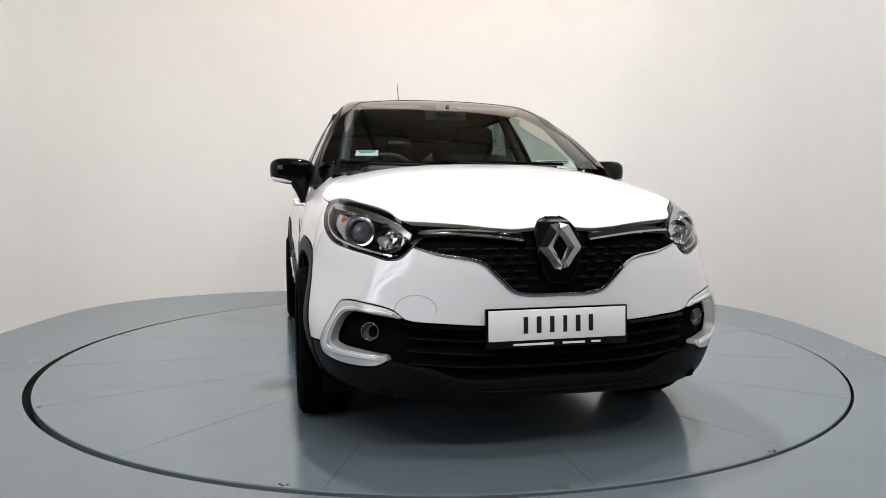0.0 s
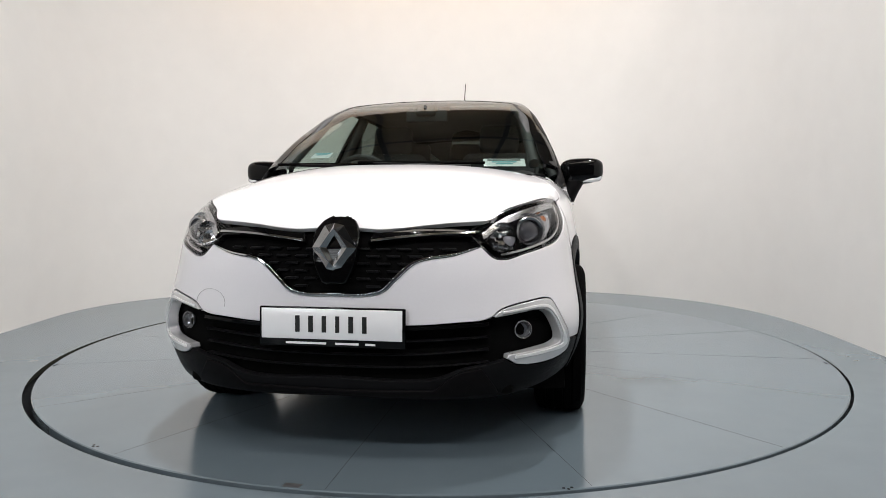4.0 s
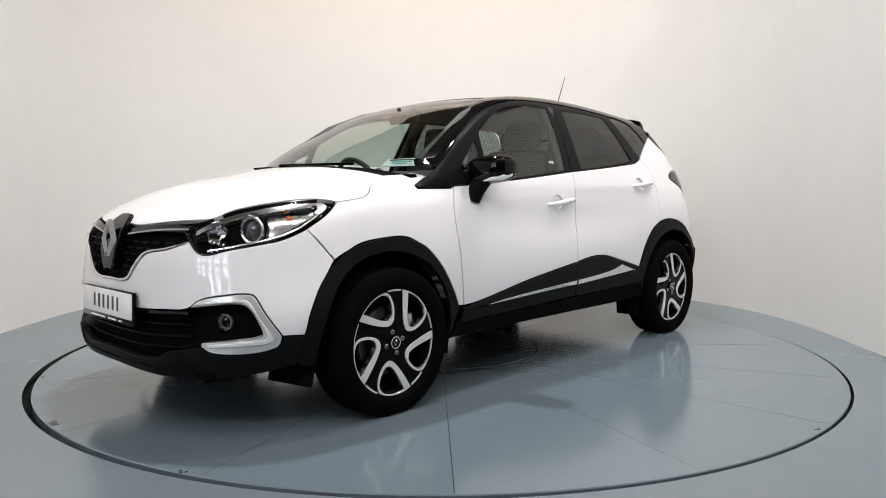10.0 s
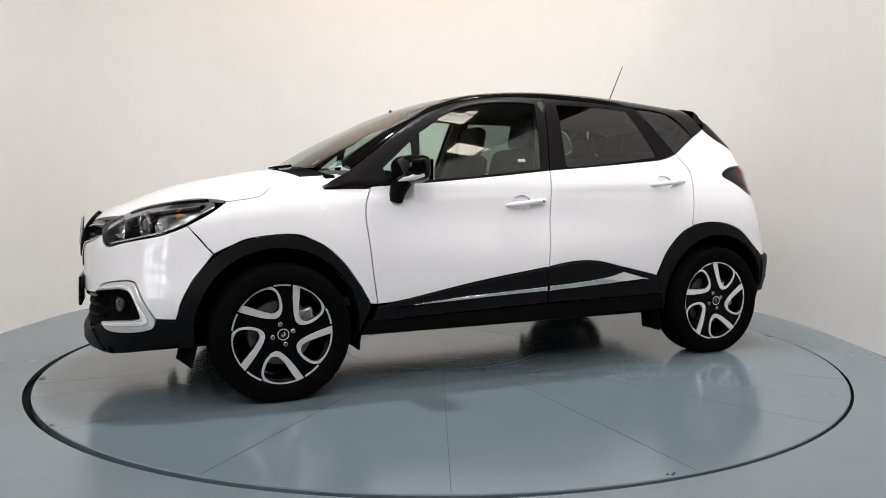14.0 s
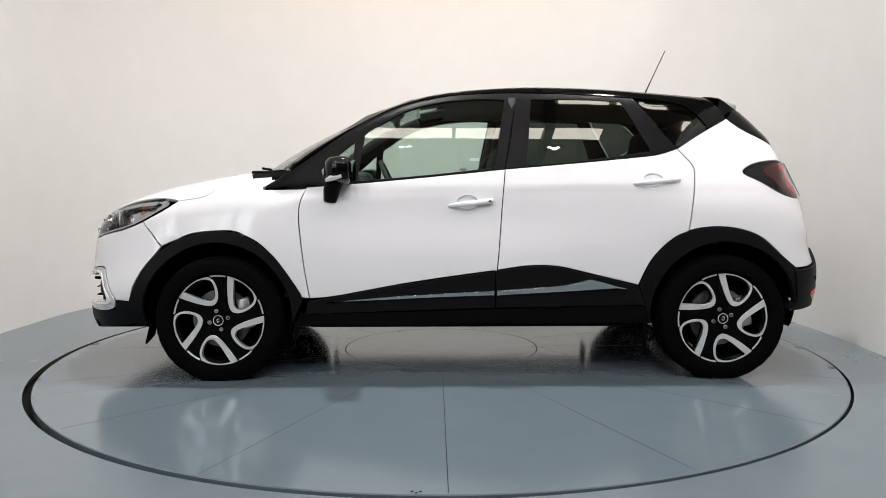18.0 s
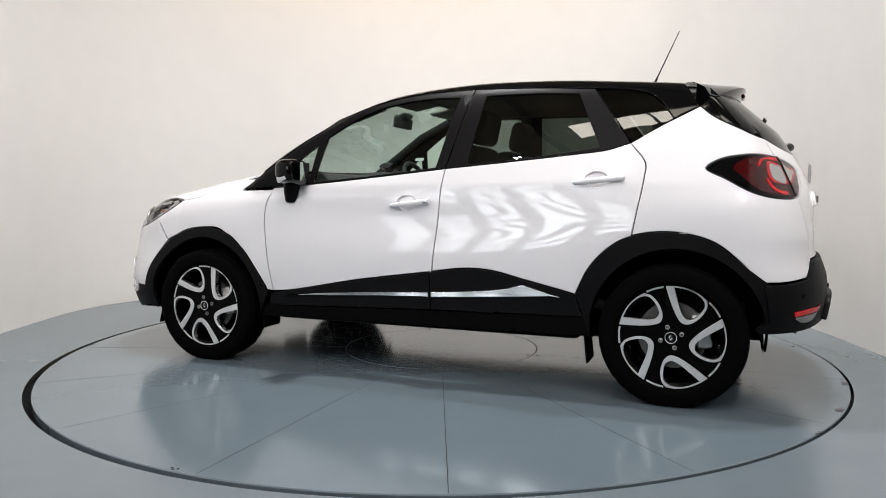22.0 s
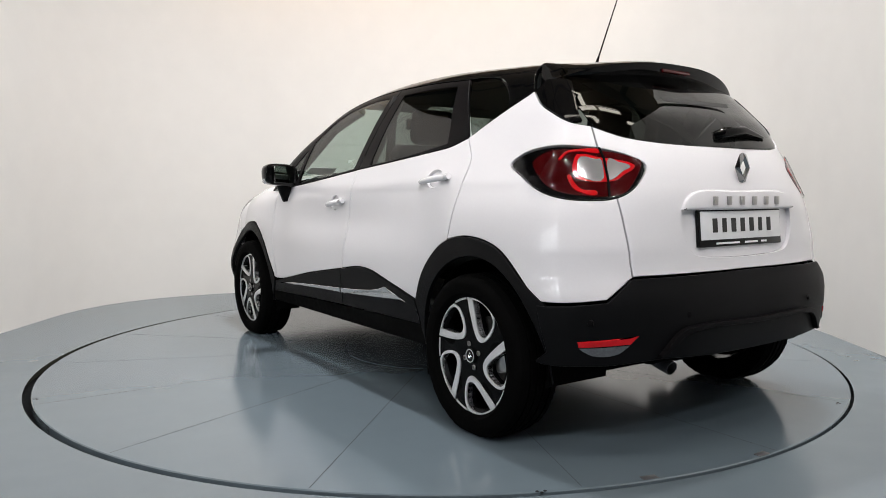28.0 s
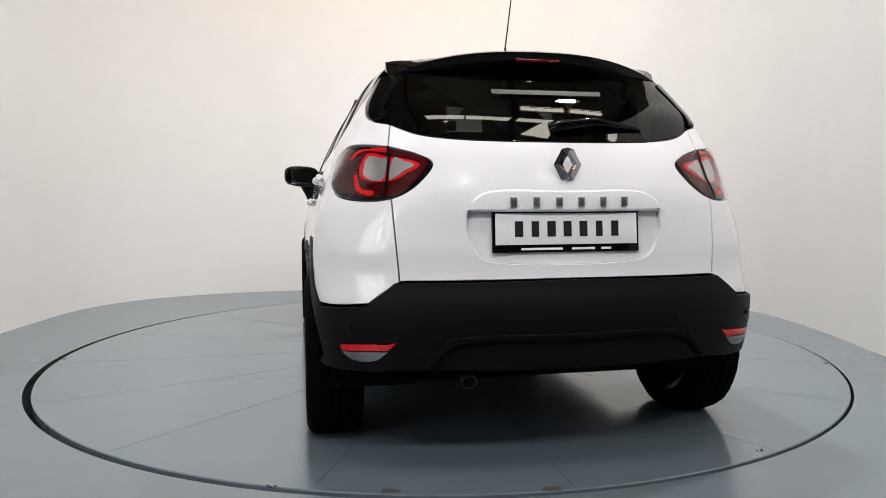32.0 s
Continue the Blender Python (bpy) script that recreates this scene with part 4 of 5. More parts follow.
plate("front_plate", Matrix(((0, 0, 1, 2.152), (1, 0, 0, -0.010), (0, 1, 0, 0.489), (0, 0, 0, 1))) @ pose(0, 0, 0, -2), (0.34, 0.36, 0.34, 0.30, 0.36, 0.34), 0.058, 0.292)
plate("rear_plate", Matrix(((0, 0, -1, -1.888), (-1, 0, 0, 0), (0, 1, 0, 0.823), (0, 0, 0, 1))) @ pose(0, 0, 0, -5), (0.5, 0.46, 0.52, 0.5, 0.5, 0.42, 0.46), 0.053, 0.405)
plaque = [B(*p) for p in ((0, 0.893), (0.352, 0.893), (0.330, 0.932), (0.280, 0.960), (0, 0.964))]
tag = whole("tailgate_garnish", WHITE_PAINT, on_back, [plaque[0]] + C(plaque[1]) + plaque[2:], "white raised bar with chrome lettering", tailgate, lift=0.016, step=0.04, thick=0.03, edge=0.010, gap=0)
for i in range(6):
    x, y, z = B(0.198 - 0.0795 * i, 0.927)
    part("letter_bar", box(0.010, 0.022, 0.033, pose(x - 0.021, y, z), 0.002), STEEL, tag)

# tail lamps
for f in (1, -1):
    tl = part("tail_lamp", sheet(line_on(on_tail, TAIL_LAMP), on_tail, flip=f, lift=0.006, step=0.03, thick=0.004, edge=0.003, gap=0.002), LENS, car, "almond-shaped red and clear tail lamp")
    part("lamp_housing", sheet(line_on(on_tail, TAIL_LAMP), on_tail, flip=f, lift=-0.004, step=0.03, thick=0.02, edge=0.003, gap=0.003), BLACK_GLOSS, tl)
    red = ((81.7, 1.070), (78.3, 1.106), (70.1, 1.116), (63.0, 1.110), (54.1, 1.087), (51.0, 1.064), (52.0, 1.024), (55.0, 0.963), (59.3, 0.945), (67.5, 0.950), (74.8, 0.976), (78.7, 1.024))
    ring = ((70.1, 1.054), (69.9, 1.085), (68.7, 1.098), (63.2, 1.084), (58.0, 1.075), (54.4, 1.064), (53.2, 1.053), (53.8, 1.041), (56.0, 1.024), (58.4, 1.001), (66.9, 1.002), (69.4, 1.023))
    low = ((70.9, 1.017), (69.6, 0.986), (67.2, 0.961), (62.5, 0.953), (62.6, 0.960), (66.5, 0.970), (68.9, 0.996), (70.3, 1.023))
    top = ((73.8, 1.078), (72.6, 1.104), (70.0, 1.114), (63.8, 1.111), (63.6, 1.103), (69.6, 1.106), (72.0, 1.097), (73.1, 1.076))
    clear_a = ((69.1, 1.074), (64.6, 1.078), (63.0, 1.074), (61.6, 1.010), (67.1, 1.012), (68.6, 1.034))
    clear_b = ((61.5, 1.072), (58.0, 1.067), (55.2, 1.058), (54.6, 1.050), (55.2, 1.043), (56.6, 1.034), (58.9, 1.007), (60.4, 1.007))
    for name, outl, mat, lift in (("red_lens", red, LAMP_DEEP, -0.001), ("light_ring", ring, LAMP_RED, 0.001), ("light_guide", low, LAMP_RED, 0.002), ("light_guide", top, LAMP_RED, 0.002), ("reversing_lens", clear_a, LAMP_CLEAR, 0.003), ("reversing_lens", clear_b, LAMP_CLEAR, 0.003)):
        part(name, sheet(line_on(on_tail, [T(*p) for p in outl], 4), on_tail, flip=f, lift=lift, step=0.03, thick=0.004, edge=0.002, gap=0), mat, tl)
    joint = ((64.7, 1.118), (62.9, 1.081), (60.9, 1.007), (59.8, 0.940), (59.2, 0.940), (60.3, 1.007), (62.3, 1.081), (64.1, 1.119))
    part("lamp_joint", sheet(line_on(on_tail, cornered([T(*p) for p in joint]), 2), on_tail, flip=f, lift=0.0075, step=0.04, thick=0.004, edge=0.0005, gap=0), LINER, tl)
    # reflectors in the bumper and parking sensors
    part("bumper_reflector", sheet(line_on(on_tail, cornered([T(*p) for p in ((64.7, 0.446), (51.3, 0.464), (53.2, 0.436), (64.5, 0.425))]), 2), on_tail, flip=f, lift=0.020, step=0.03, thick=0.01, gap=0), LAMP_RED, rear_bumper, "red rear reflector")
    part("bumper_reflector", sheet(line_on(on_tail, C(T(64.5, 0.423)) + C(T(53.3, 0.434)) + [T(56.0, 0.402), T(62.0, 0.397)], 3), on_tail, flip=f, lift=0.019, step=0.03, thick=0.01, gap=0), CLEAR_REFLECTOR, rear_bumper, "clear rear reflector")
    for d in (61.5, 36.0):
        x, y, z = T(d, 0.512 if d > 50 else 0.525)
        dv = Vector((XCR - x, y, 0)).normalized()
        part("parking_sensor", lathe([(0.011, -0.01), (0.011, 0.002), (0.009, 0.004), (0, 0.004)], 18, m=Matrix.Translation((x - 0.017 * dv.x, (y + 0.017 * dv.y) * f, z)) @ Vector((-dv.x, dv.y * f, 0)).to_track_quat("Z", "Y").to_matrix().to_4x4()), TRIM_BLACK, rear_bumper)
    # dark fins beside the tailgate glass
    fin = [D_EDGE[0]] + D_EDGE[1:] + [(-1.62, 0.565, 1.225), (-1.56, 0.565, 1.32), (-1.50, 0.565, 1.395), (-1.42, 0.58, 1.405)]
    part("pillar_fin", sheet(line_on(on_tail, C(fin[0]) + fin[1:3] + C(fin[3]) + C(fin[4]) + fin[5:7] + C(fin[7])), on_tail, flip=f, lift=0.0, step=0.03, thick=0.02), BLACK_GLOSS, car)


# tailgate spoiler with its brake light
def spoiler_mesh():
    bm = bmesh.new()
    rows = []
    for j in range(33):
        y = 0.56 * (j / 16 - 1)
        q = abs(y) / 0.56
        tip = -1.580 + 0.130 * q**2.4
        droop = 0.085 * q**2.6
        x0 = -1.262 - 0.10 * q**3
        z0 = one(on_roof, 90 - math.degrees(math.atan2(y, 0.48)), x0)[2] + 0.003
        prof = [(x0, z0), (x0 * 0.6 + tip * 0.4, z0 * 0.6 + (1.497 - droop) * 0.4 + 0.004), (tip + 0.03, 1.500 - droop), (tip, 1.490 - droop), (tip + 0.004, 1.478 - droop), (tip + 0.020, 1.450 - droop), (tip + 0.045, 1.420 - droop), (tip + 0.10, 1.40 - droop)]
        rows.append([bm.verts.new((x, y, z)) for x, z in prof])
    for a, b in zip(rows, rows[1:]):
        for i in range(len(a) - 1):
            bm.faces.new((a[i], a[i + 1], b[i + 1], b[i]))
    for r in (rows[0], rows[-1]):
        bm.faces.new(r)
    bmesh.ops.recalc_face_normals(bm, faces=bm.faces[:])
    return smooth(bm, 50)


spoiler = part("spoiler", spoiler_mesh(), BLACK_GLOSS, tailgate, "gloss black roof spoiler")
part("brake_light", box(0.012, 0.175, 0.018, pose(-1.569, 0, 1.461, 0, 30), 0.004), LAMP_DEEP, spoiler, "red high brake light")
wp = part("rear_wiper", tube([(-1.770, 0.02, 1.180), (-1.800, -0.01, 1.194), (-1.796, -0.14, 1.210), (-1.768, -0.32, 1.190)], [0.018, 0.022, 0.018, 0.007], 10), BLACK_GLOSS, tailgate, "black rear wiper arm")
part("wiper_blade", tube([(-1.778, -0.03, 1.182), (-1.782, -0.16, 1.188), (-1.760, -0.33, 1.180)], 0.007, 6), RUBBER, wp)

# aerial, wipers, exhaust
aerial = part("aerial", tube([(-1.095, 0, 1.520), (-1.115, 0, 1.565), (-1.128, 0, 1.595)], [0.014, 0.008, 0.005], 10), TRIM_BLACK, roof, "thin black roof aerial")
part("aerial_rod", tube([(-1.128, 0, 1.595), (-1.238, 0, 1.835)], [0.0036, 0.0026], 6), TRIM_BLACK, aerial)
cowl = whole("cowl", LINER, on_hood, [(1.27, 0, 1.08), (1.22, 0.42, 1.06), (1.10, 0.68, 1.03), (0.96, 0.66, 1.06), (1.02, 0.5, 1.06), (1.10, 0, 1.07)], lift=-0.012, step=0.05, thick=0.01)
for pts in ([(1.225, 0.36, 1.082), (1.190, 0.10, 1.094), (1.165, -0.12, 1.104)], [(1.205, -0.10, 1.082), (1.140, -0.38, 1.094), (1.040, -0.58, 1.102)]):
    wiper = part("wiper_arm", tube(pts, [0.009, 0.007, 0.005], 8), CLADDING, car, "black windscreen wiper")
    a, b = Vector(pts[0]), Vector(pts[2])
    part("wiper_blade", tube([a + Vector((-0.07, 0.06, 0.020)), (a + b) / 2 + Vector((-0.02, 0, 0.012)), b + Vector((-0.01, -0.08, 0.006))], 0.007, 6), RUBBER, wiper)
part("exhaust_pipe", lathe([(0.027, -0.25), (0.027, 0.0), (0.024, 0.0), (0.023, -0.03), (0.0, -0.10)], 24, m=Matrix.Translation((-1.84, 0.33, 0.30)) @ Vector((-1, 0.05, -0.25)).to_track_quat("Z", "Y").to_matrix().to_4x4()), RAFTER, car, "round steel exhaust tip")

# door mirrors
for f in (1, -1):
    bm = bmesh.new()
    bmesh.ops.create_uvsphere(bm, u_segments=32, v_segments=18, radius=1)
    for v in bm.verts:
        x, y, z = v.co
        e = 0.62
        sx, sy, sz = (math.copysign(abs(c) ** e, c) for c in (x, y, z))
        taper = 1 - 0.12 * (sy + 1) / 2
        v.co = (0.655 + 0.088 * sx * (1 if sx > 0 else 0.62) - 0.016 * sy, f * (0.878 + 0.114 * sy), 1.074 + 0.073 * sz * taper + 0.008 * sy)
    for v in bm.verts:
        if v.co.x < 0.607:
            v.co.x = 0.607 - 0.25 * (0.607 - v.co.x)
    bmesh.ops.recalc_face_normals(bm, faces=bm.faces[:])
    mirror = part("door_mirror", smooth(bm, 50), BLACK_GLOSS, car, "gloss black door mirror")
    part("mirror_glass", box(0.003, 0.150, 0.100, pose(0.594, f * 0.872, 1.074, 0, 0, f * 14), 0.0), MIRROR, mirror)
    part("mirror_foot", tube([(0.722, f * 0.805, 0.922), (0.714, f * 0.822, 0.975), (0.690, f * 0.848, 1.035)], [0.036, 0.042, 0.048], 14), TRIM_BLACK, mirror)
    bm = tube([(0.734, f * 0.885, 1.018), (0.722, f * 0.926, 1.026), (0.690, f * 0.964, 1.038), (0.640, f * 0.976, 1.050)], [0.003, 0.011, 0.018, 0.014], 10)
    part("mirror_indicator", bm, LAMP_WHITE, mirror, "clear indicator strip")


# ---- wheels ----
def flat(loops, z, deep, step=0.02):
    """A flat plate with holes in the xy plane, with walls of some depth."""
    from mathutils.geometry import delaunay_2d_cdt
    loops = [split_long(np.asarray(p), step) for p in loops]
    pts = np.concatenate(loops)
    edges, n = [], 0
    for p in loops:
        edges += [(n + i, n + (i + 1) % len(p)) for i in range(len(p))]
        n += len(p)
    v2, _, faces, *_ = delaunay_2d_cdt([Vector(p) for p in pts], edges, [], 0, 1e-6)
    uv = np.array([tuple(v) for v in v2])
    mids = np.array([uv[list(f)].mean(0) for f in faces])
    ok = inside(loops[0], mids)
    for h in loops[1:]:
        ok &= ~inside(h, mids)
    P = np.c_[uv, np.full(len(uv), z)]
    return rimmed(P, np.tile((0.0, 0.0, 1.0), (len(P), 1)), [f for f, o in zip(faces, ok) if o], deep, 1, 0.0015, 0.0)


def polar(pts, phase):
    return [(r * math.cos(radians(a + phase)), r * math.sin(radians(a + phase))) for a, r in pts]


def build_wheel(m, phase, turn, name_label):
    prof = [(0.232, -0.080), (0.2375, -0.092), (0.250, -0.103), (0.285, -0.107), (0.308, -0.098), (0.319, -0.088), (0.322, -0.075)]
    for g in (-0.052, -0.018, 0.018, 0.052):
        prof += [(0.325, g - 0.0045), (0.317, g - 0.004), (0.317, g + 0.004), (0.325, g + 0.0045)]
    prof += [(r, -h) for r, h in prof[6::-1]]
    bm = lathe(prof, 150)
    for v in bm.verts:
        r = math.hypot(v.co.x, v.co.y)
        if 0.300 < r < 0.3235 and abs(v.co.z) > 0.07:
            k = int(math.degrees(math.atan2(v.co.y, v.co.x)) / 2.4 + 200)
            if k % 2:
                v.co.x, v.co.y = v.co.x * 0.990, v.co.y * 0.990
    bm.transform(m)
    for v in bm.verts:
        v.co.z = max(v.co.z, 0.005)
    wheel = part("wheel", lathe([(0.2365, 0.088), (0.2345, 0.080), (0.212, 0.060), (0.205, 0.02), (0.210, -0.08), (0.2345, -0.09)], 72, m=m), RIM_BLACK, car, name_label)
    part("tyre", bm, RUBBER, wheel, "black rubber tyre")
    windows, bands = [], []
    for k in range(5):
        ph = phase + 72 * k
        window = rounded(polar([(161, 0.226), (161, 0.226), (156, 0.177), (148, 0.134), (133, 0.1065), (123.5, 0.109), (117.3, 0.121), (116.2, 0.158), (119, 0.196), (123, 0.2115), (131, 0.2225), (145, 0.2265)], ph), 4)
        outer = rounded(polar([(170, 0.232), (170, 0.232), (164.5, 0.155), (149, 0.096), (131, 0.081), (119, 0.087), (111.5, 0.110), (111.5, 0.158), (116.5, 0.203), (122.5, 0.2275), (122.5, 0.2275), (132, 0.231), (145, 0.2325), (158, 0.2325)], ph), 4)
        windows.append(window)
        bands.append((outer, window))
    ring = [(0.2355 * math.cos(2 * math.pi * i / 90), 0.2355 * math.sin(2 * math.pi * i / 90)) for i in range(90)]

    def put(me):
        me.transform(m)
        return me

    part("rim_face", put(flat([ring] + windows, 0.078, 0.045)), RIM_BLACK, wheel, "gloss black alloy face")
    for outer, window in bands:
        part("spoke", put(flat([outer, window], 0.083, 0.03)), ALLOY, wheel, "bright machined spoke loop")
    for k in range(5):
        a0 = phase + 72 * k
        acc = polar([(120 - 1.8 * i, 0.232) for i in range(12)] + [(100.2 + 1.8 * i, 0.2235) for i in range(12)], a0)
        part("rim_accent", put(flat([acc], 0.082, 0.012)), ALLOY, wheel)
        # flat dark patch on the face, in place of a shaded recess
        pk = polar([(96, 0.205), (101, 0.165), (96, 0.125), (88, 0.125), (85, 0.165), (90, 0.205)], a0)
        part("rim_pocket_shade", put(flat([rounded(pk, 3)], 0.0795, 0.002)), LINER, wheel)
        if k > 3:
            continue
        bx, by = polar([(turn + 90 * k, 0.048)], 0)[0]
        part("wheel_bolt", lathe([(0.0105, 0.05), (0.0105, 0.082), (0.007, 0.084), (0.006, 0.078), (0, 0.078)], 12, m=m @ pose(bx, by, 0)), STEEL, wheel)
    cap = part("hub_cap", lathe([(0.031, 0.07), (0.031, 0.086), (0.028, 0.088), (0, 0.0885)], 32, m=m), BLACK_GLOSS, wheel)
    part("cap_ring", lathe([(0.0265, 0.0882), (0.0265, 0.0896), (0.0235, 0.0896), (0.0235, 0.0882)], 32, m=m), ALLOY, wheel)
    part("cap_badge", diamond(0.010, 0.015, 0.002, m @ pose(0, 0, 0.0888, 0, 0, phase)), CHROME, wheel)
    part("brake_disc", lathe([(0.06, 0.02), (0.150, 0.02), (0.152, 0.012), (0.152, 0.0), (0.06, 0.0)], 48, m=m), BRAKE_IRON, wheel, "steel brake disc")
    part("brake_caliper", box(0.07, 0.16, 0.05, m @ pose(0.128, 0.03, 0.022, 0, 0, 12), 0.015), STEEL, wheel)
    part("hub_backing", lathe([(0, -0.02), (0.20, -0.02)], 32, m=m), LINER, wheel)


def well(m):
    bm = lathe([(0.380, 0.025), (0.380, -0.28), (0, -0.28)], 40, m=m)
    bmesh.ops.bisect_plane(bm, geom=bm.verts[:] + bm.edges[:] + bm.faces[:], plane_co=(0, 0, 0.26), plane_no=(0, 0, -1), clear_outer=True)
    return bm


for wx, ph, turn in ((1.292, -20.3, 14), (-1.292, -1.2, 20)):
    for f in (1, -1):
        m = Matrix(((-f, 0, 0, wx), (0, 0, f, 0.778 * f), (0, 1, 0, 0.315), (0, 0, 0, 1)))
        build_wheel(m, ph, turn, "five-spoke two-tone alloy wheel with tyre")
        part("wheel_well", well(m), LINER, car)

# underside
part("underbody", box(3.30, 1.16, 0.10, pose(0.08, 0, 0.285), 0.03), LINER, car)
part("underbody", box(1.72, 1.52, 0.06, pose(0.0, 0, 0.285), 0.02), LINER, car)
for f in (1, -1):
    part("air_deflector", box(0.012, 0.24, 0.11, pose(1.70, 0.68 * f, 0.235, 0, -14, 12 * f), 0.004), LINER, car)
    part("mud_flap", box(0.010, 0.16, 0.16, pose(-0.905, 0.74 * f, 0.235, 0, 6), 0.004), LINER, car)
    part("mud_flap", box(0.010, 0.16, 0.10, pose(0.915, 0.74 * f, 0.25, 0, -6), 0.004), LINER, car)
part("undertray", box(0.86, 1.24, 0.05, pose(1.60, 0, 0.262), 0.02), LINER, car)
part("rear_silencer", box(0.30, 0.72, 0.13, pose(-1.66, 0.05, 0.37), 0.05, seg=4), LINER, car)


# ---- cabin ----
def cushion(w, d, h, m, r=0.04):
    return box(w, d, h, m, r, seg=4)


cabin_floor = part("cabin_floor", box(2.6, 1.40, 0.04, pose(-0.30, 0, 0.42), 0.01), CABIN_DARK, car)
for y, x in ((0.36, 0.10), (-0.36, 0.10)):
    seat = part("front_seat", cushion(0.52, 0.50, 0.16, pose(x + 0.08, y, 0.60, 0, -6), 0.06), SEAT_CLOTH, car, "dark cloth front seat with headrest")
    part("backrest", cushion(0.14, 0.48, 0.60, pose(x - 0.24, y, 0.93, 0, -16), 0.06), SEAT_CLOTH, seat)
    part("headrest", cushion(0.10, 0.26, 0.19, pose(x - 0.355, y, 1.315, 0, -12), 0.045), SEAT_CLOTH, seat)
    for dy in (-0.06, 0.06):
        part("headrest_post", tube([(x - 0.31, y + dy, 1.18), (x - 0.34, y + dy, 1.27)], 0.007, 6), STEEL, seat)
bench = part("rear_bench", cushion(0.50, 1.24, 0.18, pose(-0.82, 0, 0.62, 0, -4), 0.06), SEAT_CLOTH, car, "dark cloth rear bench")
part("bench_back", cushion(0.16, 1.24, 0.58, pose(-1.10, 0, 0.94, 0, -18), 0.06), SEAT_CLOTH, bench)
for y in (-0.40, 0, 0.40):
    part("headrest", cushion(0.09, 0.24, 0.17, pose(-1.20, y, 1.275, 0, -10), 0.04), SEAT_CLOTH, bench)
dash = part("dashboard", cushion(0.50, 1.36, 0.30, pose(0.82, 0, 0.91, 0, 8), 0.10), CABIN_DARK, car, "dark grey dashboard")
part("instrument_hood", cushion(0.26, 0.34, 0.10, pose(0.74, -0.36, 1.055), 0.045), CABIN_DARK, dash)
wheel_pts = [(0.185 * math.cos(math.pi * i / 16), 0.185 * math.sin(math.pi * i / 16), 0) for i in range(33)]
steering = part("steering_wheel", tube(wheel_pts, 0.016, 10), CABIN_DARK, car, "black steering wheel")
steering.data.transform(pose(0.47, -0.36, 1.00, 0, -66))
part("steering_boss", box(0.16, 0.16, 0.05, pose(0.48, -0.36, 0.995, 0, -66), 0.03), CABIN_DARK, steering)
part("steering_spoke", box(0.05, 0.36, 0.02, pose(0.475, -0.36, 0.99, 0, -66), 0.006), SATIN_CHROME, steering)
whole("headliner", HEADLINER, on_roof, [(0.15, 0, 1.5), (0.13, 0.46, 1.48), (0.0, 0.53, 1.47), (-0.6, 0.54, 1.46), (-1.2, 0.50, 1.42), (-1.25, 0.0, 1.48)], lift=-0.035, step=0.06, thick=0.002)
rm = part("interior_mirror", box(0.03, 0.24, 0.07, pose(0.42, 0, 1.405, 0, -8), 0.012), CABIN_DARK, car, "black interior mirror")
part("mirror_stem", tube([(0.42, 0, 1.42), (0.47, 0, 1.455)], 0.010, 8), CABIN_DARK, rm)
part("sensor_pod", cushion(0.10, 0.12, 0.04, pose(0.42, 0, 1.435, 0, 28), 0.02), CABIN_DARK, rm)
for f in (1, -1):
    part("sun_visor", box(0.16, 0.38, 0.014, pose(0.20, 0.30 * f, 1.478, 0, 10), 0.005), HEADLINER, car)
    part("pillar_lining", tube([(0.93, 0.640 * f, 1.105), (0.54, 0.565 * f, 1.355), (0.30, 0.50 * f, 1.450)], 0.028, 8), CABIN_DARK, car)
    part("pillar_lining", tube([(-0.155, 0.720 * f, 1.07), (-0.235, 0.560 * f, 1.46)], 0.034, 8), CABIN_DARK, car)
    part("pillar_lining", tube([(-1.10, 0.60 * f, 1.12), (-1.36, 0.46 * f, 1.36)], 0.05, 8), CABIN_DARK, car)
    part("seat_belt", box(0.006, 0.05, 0.44, pose(-0.20, 0.60 * f, 1.14, 0, -10), 0.001), CABIN_DARK, car)
part("parcel_shelf", box(0.50, 1.12, 0.03, pose(-1.46, 0, 1.10), 0.01), CABIN_DARK, car)
part("engine_bulkhead", box(0.05, 1.40, 0.70, pose(1.02, 0, 0.70), 0.01), LINER, car)
# papers behind the windscreen and on the tailgate glass
for y, x, w, h, k in ((0.49, 0.905, 0.21, 0.075, 1), (-0.505, 0.80, 0.115, 0.055, 0)):
    zc = 1.113 if k else 1.165
    sticker = part("windscreen_paper", box(0.002, w, h, pose(x, y, zc, 0, -58, 10 if k else -12)), PAPER, windscreen, "white printed paper behind the glass")
    for i in range(3 if k else 2):
        part("print_bar", box(0.002, w * (0.8 - 0.2 * i), h * 0.12, pose(x, y, zc, 0, -58, 10 if k else -12) @ pose(0.0025, 0, h * (0.3 - 0.25 * i))), INK if i == 0 and k else TEAL_INK, sticker)
glass_bar = part("glass_sticker", box(0.002, 0.42, 0.022, pose(-1.672, 0.0, 1.325, 0, 38)), INK, rear_glass, "dark lettering strip on the glass")
for f in (1, -1):
    x, y, z = S(-0.02, 1.135)
    part("glass_mark", box(0.045, 0.001, 0.016, pose(x, (y - 0.012) * f, z, 26 * f)), PRINT_WHITE, car)


